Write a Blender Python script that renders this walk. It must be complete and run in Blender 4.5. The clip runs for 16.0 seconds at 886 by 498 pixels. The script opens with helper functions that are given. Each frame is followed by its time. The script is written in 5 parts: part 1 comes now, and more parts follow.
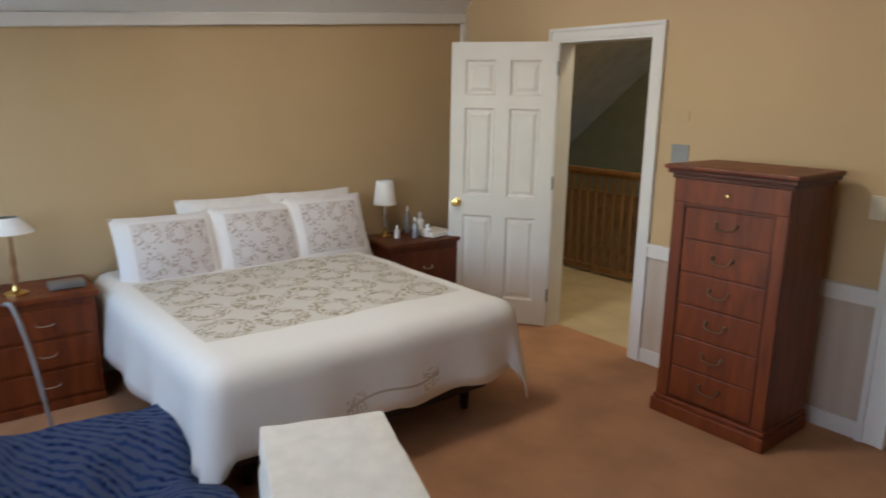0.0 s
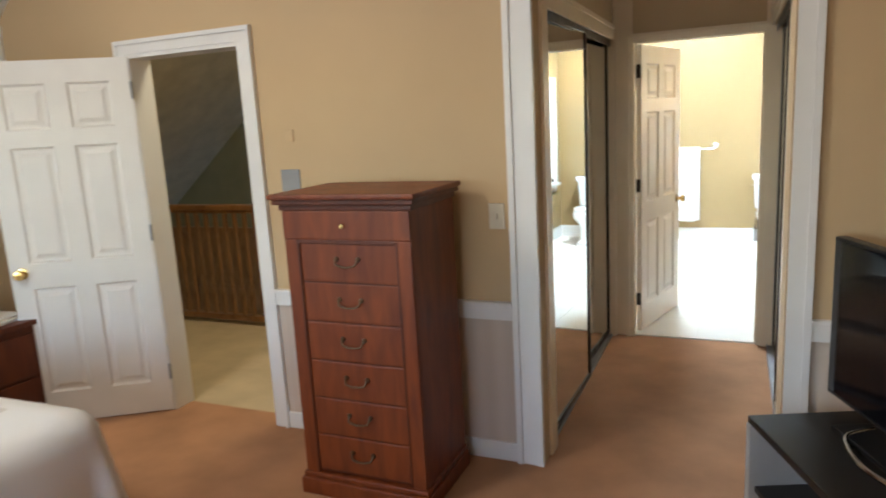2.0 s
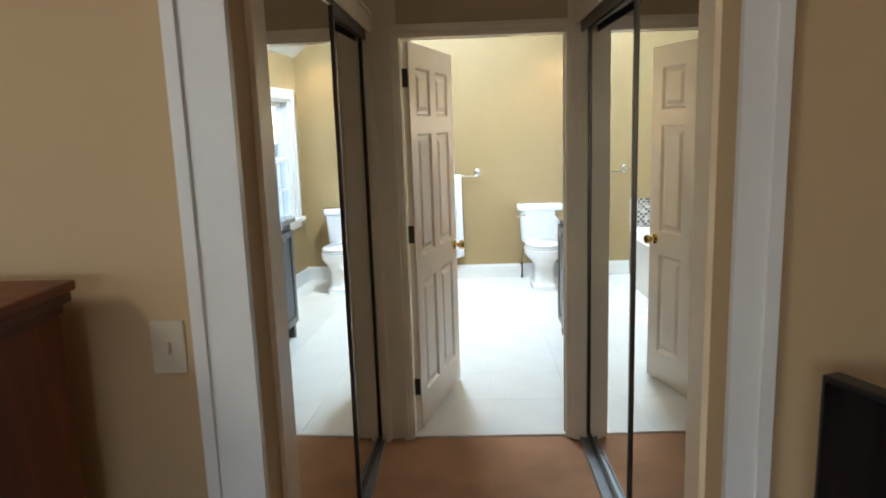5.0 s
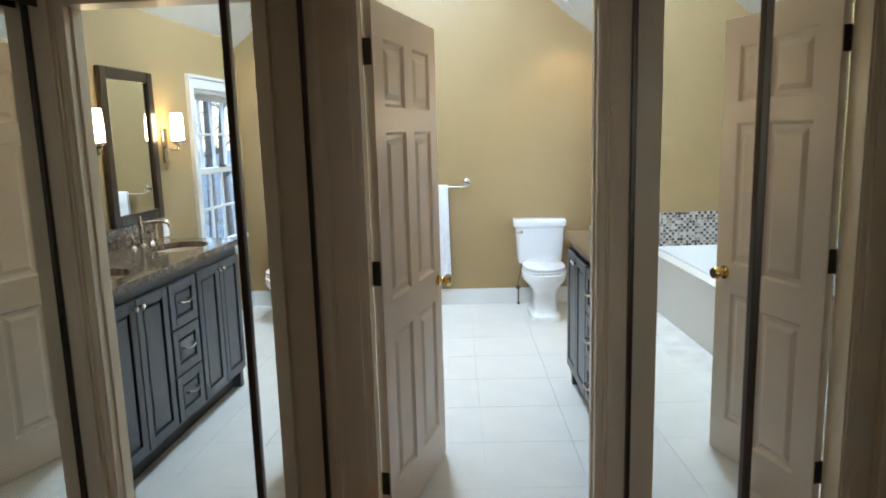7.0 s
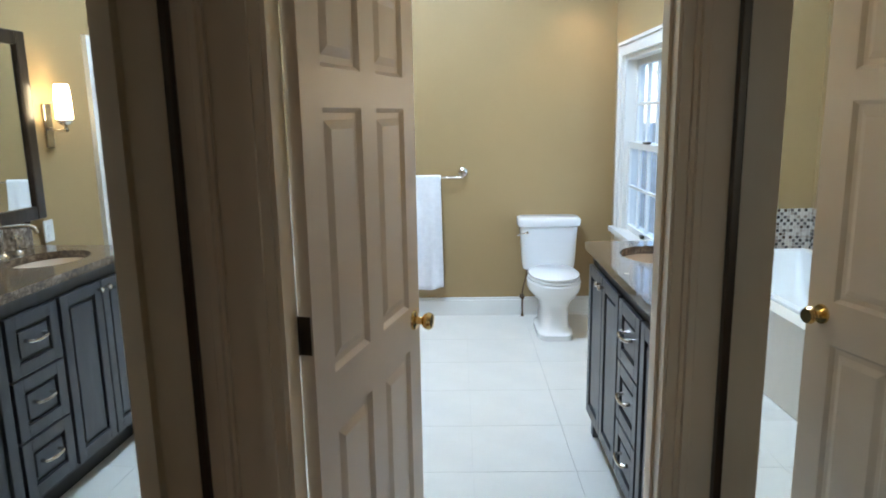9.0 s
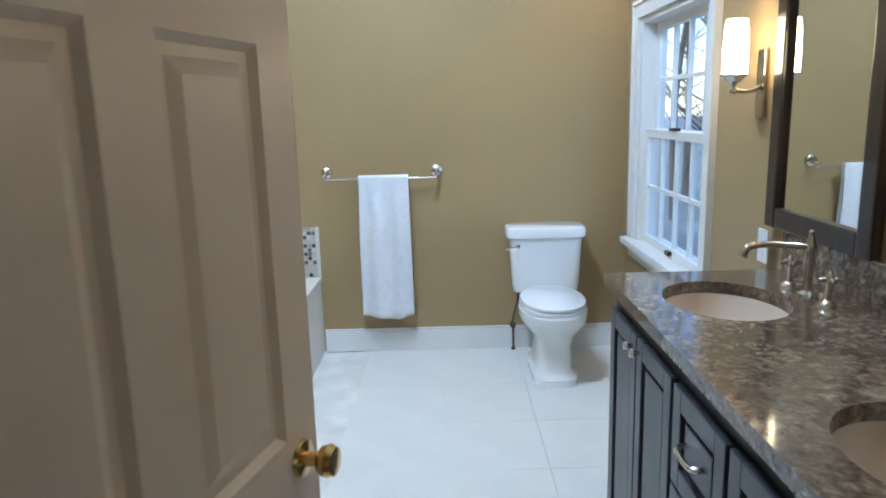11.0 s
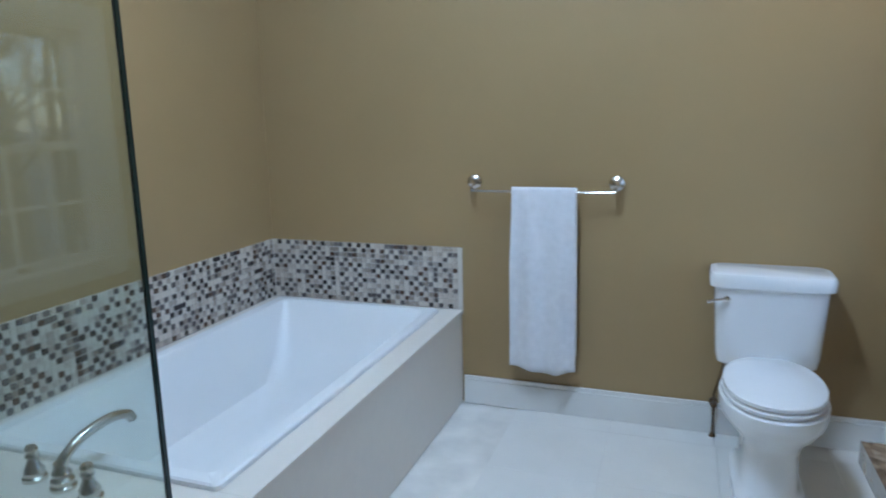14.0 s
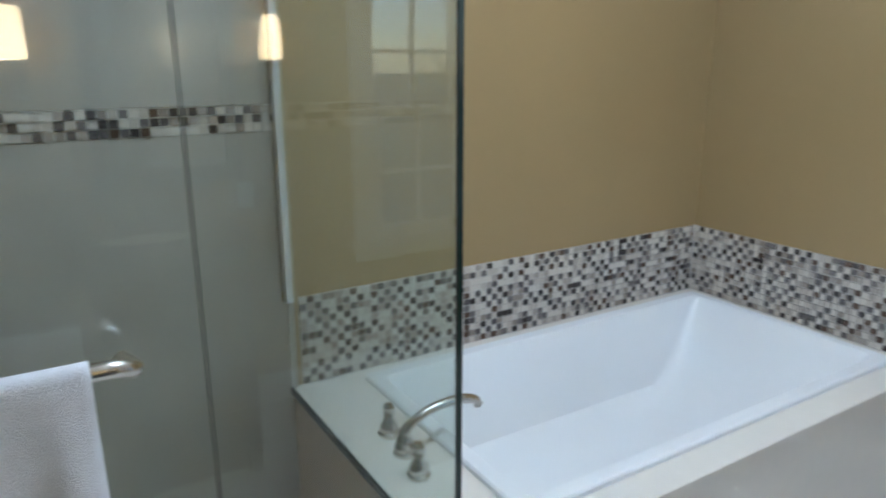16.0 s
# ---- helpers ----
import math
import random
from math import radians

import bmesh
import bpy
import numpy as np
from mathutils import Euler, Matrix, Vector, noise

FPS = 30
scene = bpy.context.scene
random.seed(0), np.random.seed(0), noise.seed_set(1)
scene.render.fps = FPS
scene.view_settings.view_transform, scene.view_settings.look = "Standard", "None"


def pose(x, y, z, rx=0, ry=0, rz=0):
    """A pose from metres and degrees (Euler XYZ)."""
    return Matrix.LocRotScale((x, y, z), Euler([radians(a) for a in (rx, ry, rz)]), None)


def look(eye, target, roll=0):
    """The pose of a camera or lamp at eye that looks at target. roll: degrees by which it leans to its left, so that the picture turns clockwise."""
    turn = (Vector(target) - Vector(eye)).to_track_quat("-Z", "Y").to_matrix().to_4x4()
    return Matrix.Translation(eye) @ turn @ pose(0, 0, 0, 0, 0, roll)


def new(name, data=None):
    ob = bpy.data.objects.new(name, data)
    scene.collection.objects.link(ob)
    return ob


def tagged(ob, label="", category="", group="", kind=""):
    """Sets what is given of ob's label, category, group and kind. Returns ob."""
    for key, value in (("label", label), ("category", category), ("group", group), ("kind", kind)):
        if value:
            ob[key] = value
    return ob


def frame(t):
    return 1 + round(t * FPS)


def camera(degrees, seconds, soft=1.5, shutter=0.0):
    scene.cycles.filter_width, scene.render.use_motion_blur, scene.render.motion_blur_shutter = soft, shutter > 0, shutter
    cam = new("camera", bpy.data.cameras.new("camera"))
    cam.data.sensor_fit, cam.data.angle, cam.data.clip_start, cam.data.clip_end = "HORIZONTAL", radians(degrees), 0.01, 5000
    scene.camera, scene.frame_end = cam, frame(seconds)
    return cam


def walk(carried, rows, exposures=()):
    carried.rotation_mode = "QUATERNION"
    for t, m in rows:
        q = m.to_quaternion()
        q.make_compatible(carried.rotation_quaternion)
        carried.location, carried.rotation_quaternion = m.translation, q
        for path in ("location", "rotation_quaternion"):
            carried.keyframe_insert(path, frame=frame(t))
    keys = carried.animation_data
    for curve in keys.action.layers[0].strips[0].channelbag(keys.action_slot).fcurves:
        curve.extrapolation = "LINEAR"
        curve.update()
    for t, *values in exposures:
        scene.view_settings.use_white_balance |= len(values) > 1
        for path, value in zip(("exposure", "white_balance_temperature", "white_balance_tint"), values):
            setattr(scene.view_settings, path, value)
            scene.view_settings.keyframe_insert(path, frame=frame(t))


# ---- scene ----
cam = camera(66.0, 16.0, soft=1.8, shutter=0.4)
PATH = [
    (0, (0.528, -3.619, 1.647), (-0.987, -2.389, 1.21), 1.0),
    (0.5, (0.475, -3.452, 1.639), (-0.881, -2.041, 1.224), -0.7),
    (1, (0.477, -3.191, 1.599), (-0.733, -1.647, 1.211), -2.5),
    (1.5, (0.434, -3.015, 1.57), (-0.583, -1.332, 1.207), -3.2),
    (2, (0.315, -2.842, 1.602), (-0.473, -1.043, 1.227), -3.2),
    (2.5, (0.241, -2.64, 1.623), (-0.344, -0.766, 1.241), -2.8),
    (3, (0.192, -2.352, 1.614), (-0.24, -0.436, 1.236), -2.9),
    (3.5, (0.153, -2.104, 1.609), (-0.164, -0.164, 1.24), -2.3),
    (4, (0.064, -1.834, 1.605), (-0.142, 0.122, 1.243), -1.9),
    (4.5, (-0.016, -1.595, 1.606), (-0.131, 0.369, 1.249), -2.2),
    (7, (-0.025, -0.339, 1.56), (-0.068, 1.632, 1.226), -1.6),
    (7.5, (0.017, -0.074, 1.564), (-0.039, 1.895, 1.219), -1.0),
    (8, (0.025, 0.166, 1.562), (-0.033, 2.132, 1.204), -1.6),
    (8.5, (0.021, 0.377, 1.558), (-0.028, 2.341, 1.182), -1.0),
    (11, (0.143, 1.69, 1.465), (0.121, 3.65, 1.072), -1.6),
    (11.5, (0.193, 1.895, 1.445), (0.137, 3.857, 1.062), -1.9),
    (12, (0.248, 2.054, 1.431), (0.135, 4.015, 1.058), -2.5),
    (12.5, (0.245, 2.244, 1.418), (0.081, 4.201, 1.051), -2.4),
    (13, (0.266, 2.393, 1.41), (0.001, 4.34, 1.044), -2.1),
    (13.5, (0.319, 2.509, 1.412), (-0.112, 4.428, 1.052), -1.9),
    (14, (0.358, 2.684, 1.449), (-0.304, 4.529, 1.058), -1.2),
    (14.5, (0.462, 2.782, 1.521), (-0.512, 4.474, 1.093), -2.1),
    (15, (0.378, 2.945, 1.522), (-0.837, 4.467, 1.063), -0.5),
    (15.2, (0.392, 2.966, 1.538), (-0.929, 4.395, 1.070), -0.5),
    (15.5, (0.370, 3.054, 1.560), (-1.084, 4.335, 1.053), -0.2),
    (16, (0.334, 3.109, 1.548), (-1.309, 4.120, 1.022), -0.1),
]
walk(cam, [(t, look(e, g, r)) for t, e, g, r in PATH], exposures=[(0.0, 2.95, 6300, 10), (0.5, 3.2, 6300, 10), (1.5, 3.4, 6280, 10), (3.5, 2.97, 6250, 10), (4.5, 2.75, 6200, 10), (6.8, 2.2, 6050, 11), (8.5, 2.0, 5950, 11), (11.0, 1.65, 5550, 12), (13.5, 1.18, 5250, 12), (15.0, 1.2, 5650, 12.5), (16.0, 1.33, 5950, 13)])

# ---- world and large lights ----
world = bpy.data.worlds.new("sky")
scene.world = world
world.use_nodes = True
wn = world.node_tree
sky = wn.nodes.new("ShaderNodeTexSky")
sky.sky_type, sky.sun_disc = "NISHITA", False
sky.sun_elevation, sky.sun_rotation = radians(36), radians(289)
sky.dust_density, sky.ozone_density = 0.3, 2.5
wn.nodes["Background"].inputs["Strength"].default_value = 0.15
wn.links.new(sky.outputs["Color"], wn.nodes["Background"].inputs["Color"])


def lamp(name, kind, m, power, colour=(1, 1, 1), **kw):
    d = bpy.data.lights.new(name, kind)
    d.energy, d.color = power, colour
    if "size" in kw:
        d.shape, d.size, d.size_y = "RECTANGLE", kw["size"][0], kw["size"][1]
    if "angle" in kw:
        d.angle = radians(kw["angle"])
    if "spot" in kw:
        d.spot_size, d.spot_blend = radians(kw["spot"]), 0.6
    if "radius" in kw:
        d.shadow_soft_size = kw["radius"]
    ob = new(name, d)
    ob.matrix_world = m
    return ob


lamp("sun", "SUN", look((0, 0, 0), (0.95, -0.32, -0.73)), 0.8, (1, 0.95, 0.88), angle=10)
# daylight in the bedroom's window openings and the bathroom's roof window
lamp("window_daylight", "AREA", look((-2.9, -4.94, 1.5), (-2.9, 0, 1.0)), 1.7, (0.60, 0.82, 1.0), size=(1.1, 1.3))
lamp("window_daylight", "AREA", look((-0.9, -4.94, 1.5), (-0.3, 0, 0.1)), 2.1, (1.0, 0.89, 0.74), size=(1.3, 1.3))
lamp("roof_window_daylight", "AREA", look((-2.2, -2.5, 3.1), (-0.85, -1.05, 0.85)), 5.6, (1.0, 0.93, 0.82), size=(0.75, 0.85))
# added fill lamp under the closed landing ceiling, brightens the stair hall
lamp("landing_fill", "AREA", look((-2.0, 0.8, 3.28), (-2.4, 0.8, 0)), 4.0, (1.0, 0.88, 0.62), size=(0.5, 0.5))
lamp("roof_window_daylight", "AREA", look((-0.55, 4.2, 3.40), (-0.15, 4.75, 0)), 102, (0.68, 0.85, 1.0), size=(0.7, 1.1))
for lx, ly in ((0.91, 5.55), (0.91, 3.0), (-1.2, 4.6)):
    lz = 2.36 + 0.8 * (1.2 - lx) if lx > 0 else 2.36 + 0.8 * (lx + 1.74)
    lamp("downlight_bulb", "SPOT", look((lx, ly, lz - 0.06), (lx, ly, 0)), 3.2, (1, 0.84, 0.62), spot=95, radius=0.04)


# ---- materials ----
def mat(name, colour, rough=0.6, metal=0.0, vary=0.12, scale=6.0, fine=0.0, bump=0.0, bscale=200.0, spec=0.5, per=None, coat=0.0):
    m = bpy.data.materials.new(name)
    m.use_nodes = True
    n, l = m.node_tree.nodes, m.node_tree.links
    p = n["Principled BSDF"]
    p.inputs["Roughness"].default_value, p.inputs["Metallic"].default_value = rough, metal
    p.inputs["Specular IOR Level"].default_value = spec
    p.inputs["Coat Weight"].default_value = coat
    tc = n.new("ShaderNodeTexCoord")
    nz = n.new("ShaderNodeTexNoise")
    nz.inputs["Scale"].default_value, nz.inputs["Detail"].default_value = scale, 6
    l.new(tc.outputs["Object"], nz.inputs["Vector"])
    mr = n.new("ShaderNodeMapRange")
    mr.inputs["To Min"].default_value, mr.inputs["To Max"].default_value = 1 - vary, 1 + vary
    mr.inputs["From Min"].default_value, mr.inputs["From Max"].default_value = 0.3, 0.7
    l.new(nz.outputs["Fac"], mr.inputs["Value"])
    mx = n.new("ShaderNodeMix")
    mx.data_type, mx.blend_type = "RGBA", "MULTIPLY"
    mx.inputs["Factor"].default_value = 1
    mx.inputs["A"].default_value = (*colour, 1)
    l.new(mr.outputs["Result"], mx.inputs["B"])
    out = mx.outputs["Result"]
    if per == "object":
        oi = n.new("ShaderNodeObjectInfo")
        m2 = n.new("ShaderNodeMapRange")
        m2.inputs["To Min"].default_value, m2.inputs["To Max"].default_value = 0.99, 1.01
        l.new(oi.outputs["Random"], m2.inputs["Value"])
        mm = n.new("ShaderNodeMix")
        mm.data_type, mm.blend_type = "RGBA", "MULTIPLY"
        mm.inputs["Factor"].default_value = 1
        l.new(out, mm.inputs["A"])
        l.new(m2.outputs["Result"], mm.inputs["B"])
        out = mm.outputs["Result"]
    l.new(out, p.inputs["Base Color"])
    if bump:
        nb = n.new("ShaderNodeTexNoise")
        nb.inputs["Scale"].default_value, nb.inputs["Detail"].default_value = bscale, 4
        l.new(tc.outputs["Object"], nb.inputs["Vector"])
        b = n.new("ShaderNodeBump")
        b.inputs["Strength"].default_value, b.inputs["Distance"].default_value = bump, 0.004
        l.new(nb.outputs["Fac"], b.inputs["Height"])
        l.new(b.outputs["Normal"], p.inputs["Normal"])
    rr = n.new("ShaderNodeMapRange")
    rr.inputs["To Min"].default_value, rr.inputs["To Max"].default_value = max(0.02, rough - 0.06), min(1, rough + 0.06)
    l.new(nz.outputs["Fac"], rr.inputs["Value"])
    l.new(rr.outputs["Result"], p.inputs["Roughness"])
    return m


def ramp_into(m, source, stops, constant=False):
    """Colour from a scalar by a ramp, straight into the base colour."""
    n, l = m.node_tree.nodes, m.node_tree.links
    r = n.new("ShaderNodeValToRGB")
    if constant:
        r.color_ramp.interpolation = "CONSTANT"
    e = r.color_ramp.elements
    while len(e) < len(stops):
        e.new(0.5)
    for k, (pos, c) in enumerate(stops):
        e[k].position, e[k].color = pos, (*c, 1)
    l.new(source, r.inputs["Fac"])
    l.new(r.outputs["Color"], n["Principled BSDF"].inputs["Base Color"])
    return r


def stripes(name, a, b, pitch, rough=0.75):
    """Wallpaper with fine upright stripes, along both x and y."""
    m = mat(name, a, rough, bump=0.08, bscale=300)
    n, l = m.node_tree.nodes, m.node_tree.links
    tc = n.new("ShaderNodeTexCoord")
    sp = n.new("ShaderNodeSeparateXYZ")
    l.new(tc.outputs["Object"], sp.inputs["Vector"])
    ad = n.new("ShaderNodeMath")
    l.new(sp.outputs["X"], ad.inputs[0])
    l.new(sp.outputs["Y"], ad.inputs[1])
    mu = n.new("ShaderNodeMath")
    mu.operation = "MULTIPLY"
    mu.inputs[1].default_value = 6.2832 / pitch
    l.new(ad.outputs[0], mu.inputs[0])
    si = n.new("ShaderNodeMath")
    si.operation = "SINE"
    l.new(mu.outputs[0], si.inputs[0])
    nz = n.new("ShaderNodeTexNoise")
    nz.inputs["Scale"].default_value = 2.5
    l.new(tc.outputs["Object"], nz.inputs["Vector"])
    s2 = n.new("ShaderNodeMath")
    s2.operation = "MULTIPLY_ADD"
    s2.inputs[1].default_value = 0.3
    l.new(si.outputs[0], s2.inputs[0])
    l.new(nz.outputs["Fac"], s2.inputs[2])
    ramp_into(m, s2.outputs[0], [(0.2, a), (0.8, b)])
    return m


def wood(name, dark, light, rough=0.35, scale=(3, 3, 30), coat=0.3):
    m = mat(name, light, rough, coat=coat)
    n, l = m.node_tree.nodes, m.node_tree.links
    tc = n.new("ShaderNodeTexCoord")
    mp = n.new("ShaderNodeMapping")
    mp.inputs["Scale"].default_value = scale
    l.new(tc.outputs["Object"], mp.inputs["Vector"])
    nz = n.new("ShaderNodeTexNoise")
    nz.inputs["Scale"].default_value, nz.inputs["Detail"].default_value, nz.inputs["Distortion"].default_value = 2.0, 8, 0.6
    l.new(mp.outputs["Vector"], nz.inputs["Vector"])
    ramp_into(m, nz.outputs["Fac"], [(0.3, dark), (0.72, light)])
    return m


def emitter(name, colour, strength):
    m = bpy.data.materials.new(name)
    m.use_nodes = True
    p = m.node_tree.nodes["Principled BSDF"]
    p.inputs["Base Color"].default_value = (0.9, 0.88, 0.82, 1)
    p.inputs["Emission Color"].default_value = (*colour, 1)
    p.inputs["Emission Strength"].default_value = strength
    return m


def clear_glass(name, tint, gloss=0.035):
    m = bpy.data.materials.new(name)
    m.use_nodes = True
    n, l = m.node_tree.nodes, m.node_tree.links
    n.remove(n["Principled BSDF"])
    tr, gl, fr, mx = (n.new("ShaderNode" + k) for k in ("BsdfTransparent", "BsdfGlossy", "LayerWeight", "MixShader"))
    tr.inputs["Color"].default_value = (*tint, 1)
    gl.inputs["Roughness"].default_value = 0.0
    fr.inputs["Blend"].default_value = 0.5
    pw, ad = n.new("ShaderNodeMath"), n.new("ShaderNodeMath")
    pw.operation, ad.operation = "POWER", "MULTIPLY_ADD"
    pw.inputs[1].default_value, ad.inputs[1].default_value, ad.inputs[2].default_value = 4.5, 0.9, gloss
    l.new(fr.outputs["Facing"], pw.inputs[0])
    l.new(pw.outputs[0], ad.inputs[0])
    l.new(ad.outputs[0], mx.inputs[0])
    l.new(tr.outputs[0], mx.inputs[1])
    l.new(gl.outputs[0], mx.inputs[2])
    l.new(mx.outputs[0], n["Material Output"].inputs["Surface"])
    return m


WALL_BED = mat("tan_wallpaper", (0.55, 0.396, 0.222), 0.75, vary=0.045, scale=1.4, bump=0.1, bscale=260)
WALL_LOW = stripes("pale_striped_wallpaper", (0.55, 0.455, 0.365), (0.595, 0.50, 0.41), 0.10)
WALL_BATH = mat("khaki_wall_paint", (0.365, 0.255, 0.122), 0.42, vary=0.04, scale=1.5, bump=0.05, bscale=150, spec=0.4)
# olive paint, with the stairwell's shade mixed into the base colour
WALL_HALL = mat("shaded_olive_wall", (0.22, 0.21, 0.13), 0.7, vary=0.08)
CEIL = mat("white_ceiling_paint", (0.78, 0.78, 0.76), 0.8, vary=0.03, scale=2, bump=0.05)
TRIM = mat("white_gloss_trim", (0.76, 0.75, 0.72), 0.35, vary=0.04, scale=3)
TRIM_TAN = mat("tan_gloss_trim", (0.80, 0.66, 0.46), 0.35, vary=0.05, scale=3)
DOOR_TAN = mat("warm_cream_door_paint", (0.76, 0.64, 0.51), 0.36, vary=0.04, scale=4, bump=0.03, bscale=60)
DOORW = mat("cream_door_paint", (0.74, 0.71, 0.65), 0.38, vary=0.04, scale=4, bump=0.03, bscale=60)
CARPET = mat("rose_brown_carpet", (0.44, 0.23, 0.125), 0.95, vary=0.16, scale=3.0, bump=0.8, bscale=420, spec=0.1)
CARPET2 = mat("cream_hall_carpet", (0.55, 0.44, 0.28), 0.95, vary=0.1, scale=4.0, bump=0.6, bscale=420, spec=0.1)
TILE = mat("pale_stone_floor_tile", (0.74, 0.72, 0.67), 0.35, vary=0.035, scale=5, per="object", bump=0.03, bscale=40)
GROUT = mat("pale_grout", (0.73, 0.705, 0.65), 0.6)
STONE = mat("pale_limestone_slab", (0.75, 0.70, 0.625), 0.45, vary=0.015, scale=24)
# darker tan stone: the end panel's shadow is painted into this colour
SHADED_STONE = mat("shaded_tan_stone", (0.50, 0.39, 0.27), 0.4, vary=0.08, scale=6)
SHOWER = mat("pale_shower_tile", (0.45, 0.415, 0.36), 0.10, vary=0.06, scale=4, per="object")
WHITE_CER = mat("white_ceramic", (0.84, 0.84, 0.83), 0.08, vary=0.015, scale=3, coat=0.3)
BISCUIT = mat("biscuit_ceramic", (0.66, 0.55, 0.44), 0.08, vary=0.015, scale=3, coat=0.3)
ACRYL = mat("white_tub_acrylic", (0.82, 0.83, 0.83), 0.34, vary=0.02, scale=2)
NICKEL = mat("brushed_nickel", (0.62, 0.58, 0.53), 0.2, 1.0, vary=0.08, scale=30)
BRASS = mat("polished_brass", (0.75, 0.52, 0.2), 0.18, 1.0, vary=0.08, scale=30)
PEWTER = mat("antique_dull_brass", (0.15, 0.10, 0.06), 0.4, 1.0, vary=0.15, scale=40)
BRONZE = mat("dark_bronze_metal", (0.07, 0.055, 0.04), 0.35, 0.8, vary=0.1)
MIRROR = mat("mirror_silvering", (0.86, 0.88, 0.86), 0.0, 1.0, vary=0.0)
MIRROR.node_tree.links.remove(MIRROR.node_tree.nodes["Principled BSDF"].inputs["Roughness"].links[0])
CHERRY = wood("cherry_red_wood", (0.115, 0.021, 0.004), (0.22, 0.049, 0.0075), 0.46, (9, 9, 1.6), coat=0.0)
CHERRY_D = wood("dark_cherry_wood", (0.065, 0.013, 0.004), (0.125, 0.026, 0.006), 0.46, (9, 9, 1.6), coat=0.0)
OAK = wood("golden_oak", (0.20, 0.09, 0.03), (0.38, 0.19, 0.075), 0.4, (8, 8, 3))
ESPRESSO = wood("espresso_frame_wood", (0.012, 0.008, 0.006), (0.035, 0.022, 0.016), 0.3, (20, 20, 3))
VAN = wood("slate_painted_wood", (0.035, 0.039, 0.048), (0.058, 0.062, 0.076), 0.38, (10, 10, 2), coat=0.15)
VAN_D = mat("flat_black", (0.012, 0.012, 0.013), 0.5)
LINEN = mat("white_cotton", (0.80, 0.78, 0.76), 0.9, vary=0.05, scale=12, bump=0.35, bscale=300, spec=0.1)
TERRY = mat("white_terry", (0.86, 0.86, 0.88), 0.95, vary=0.04, scale=30, bump=0.9, bscale=500, spec=0.05)
CREAMY = mat("cream_blanket", (0.78, 0.755, 0.69), 0.95, vary=0.06, scale=15, bump=0.6, bscale=350, spec=0.05)
BLACK = mat("black_plastic", (0.012, 0.012, 0.013), 0.35)
SCREEN = mat("dark_glossy_screen", (0.006, 0.006, 0.008), 0.08, vary=0.0)
DARKWD = mat("black_brown_laminate", (0.012, 0.010, 0.009), 0.45, vary=0.15)
GREYMET = mat("grey_metal", (0.3, 0.3, 0.3), 0.45, 0.6)
SWITCH_G = mat("pale_grey_laminate", (0.42, 0.41, 0.39), 0.4)
SWITCH = mat("ivory_plastic", (0.62, 0.55, 0.42), 0.4)
WHITEPL = mat("white_plastic", (0.75, 0.75, 0.74), 0.4)
SHADE = mat("white_lamp_shade", (0.82, 0.80, 0.76), 0.8)
BARK = mat("grey_bark", (0.13, 0.12, 0.11), 0.9, vary=0.3, scale=8, bump=0.6, bscale=20)
GRASS = mat("winter_grass", (0.24, 0.27, 0.26), 0.95, vary=0.35, scale=0.3)
SCREENGLASS = clear_glass("shower_glass", (0.94, 0.966, 0.95), 0.05)
PANE = clear_glass("window_glass", (0.96, 0.98, 1.0))
EDGE = mat("dark_glass_edge", (0.015, 0.03, 0.026), 0.15)
EDGE_L = mat("grey_green_glass_edge", (0.12, 0.15, 0.13), 0.2)
SCONCE = emitter("lit_frosted_glass", (1.0, 0.74, 0.40), 6.0)
BULB = emitter("lit_downlight_lens", (1.0, 0.85, 0.62), 9)

GRANITE = mat("brown_granite", (0.2, 0.15, 0.1), 0.1, coat=0.3)
gn, gl_ = GRANITE.node_tree.nodes, GRANITE.node_tree.links
g_tc = gn.new("ShaderNodeTexCoord")
g_n1, g_n2 = gn.new("ShaderNodeTexNoise"), gn.new("ShaderNodeTexNoise")
g_n1.inputs["Scale"].default_value, g_n1.inputs["Detail"].default_value, g_n1.inputs["Distortion"].default_value = 48, 9, 0.9
g_n2.inputs["Scale"].default_value, g_n2.inputs["Detail"].default_value = 5, 4
g_mx = gn.new("ShaderNodeMath")
g_mx.operation = "MULTIPLY_ADD"
g_mx.inputs[1].default_value = 0.45
for nd in (g_n1, g_n2):
    gl_.new(g_tc.outputs["Object"], nd.inputs["Vector"])
gl_.new(g_n2.outputs["Fac"], g_mx.inputs[0])
gl_.new(g_n1.outputs["Fac"], g_mx.inputs[2])
ramp_into(GRANITE, g_mx.outputs[0], [(0.50, (0.030, 0.022, 0.018)), (0.63, (0.085, 0.060, 0.042)), (0.78, (0.15, 0.108, 0.073)), (0.94, (0.28, 0.225, 0.17))])

LIGHT_STOPS = [(0.0, (0.68, 0.63, 0.56)), (0.42, (0.58, 0.52, 0.455)), (0.72, (0.44, 0.385, 0.34)), (0.9, (0.34, 0.285, 0.24))]
DARK_STOPS = [(0.0, (0.13, 0.115, 0.11)), (0.30, (0.06, 0.05, 0.046)), (0.62, (0.20, 0.175, 0.165)), (0.82, (0.11, 0.07, 0.05))]


def mosaic_mat(name, stops, node, socket):
    m = mat(name, (0.5, 0.5, 0.5), 0.12)
    ramp_into(m, m.node_tree.nodes.new(node).outputs[socket], stops, True)
    return m


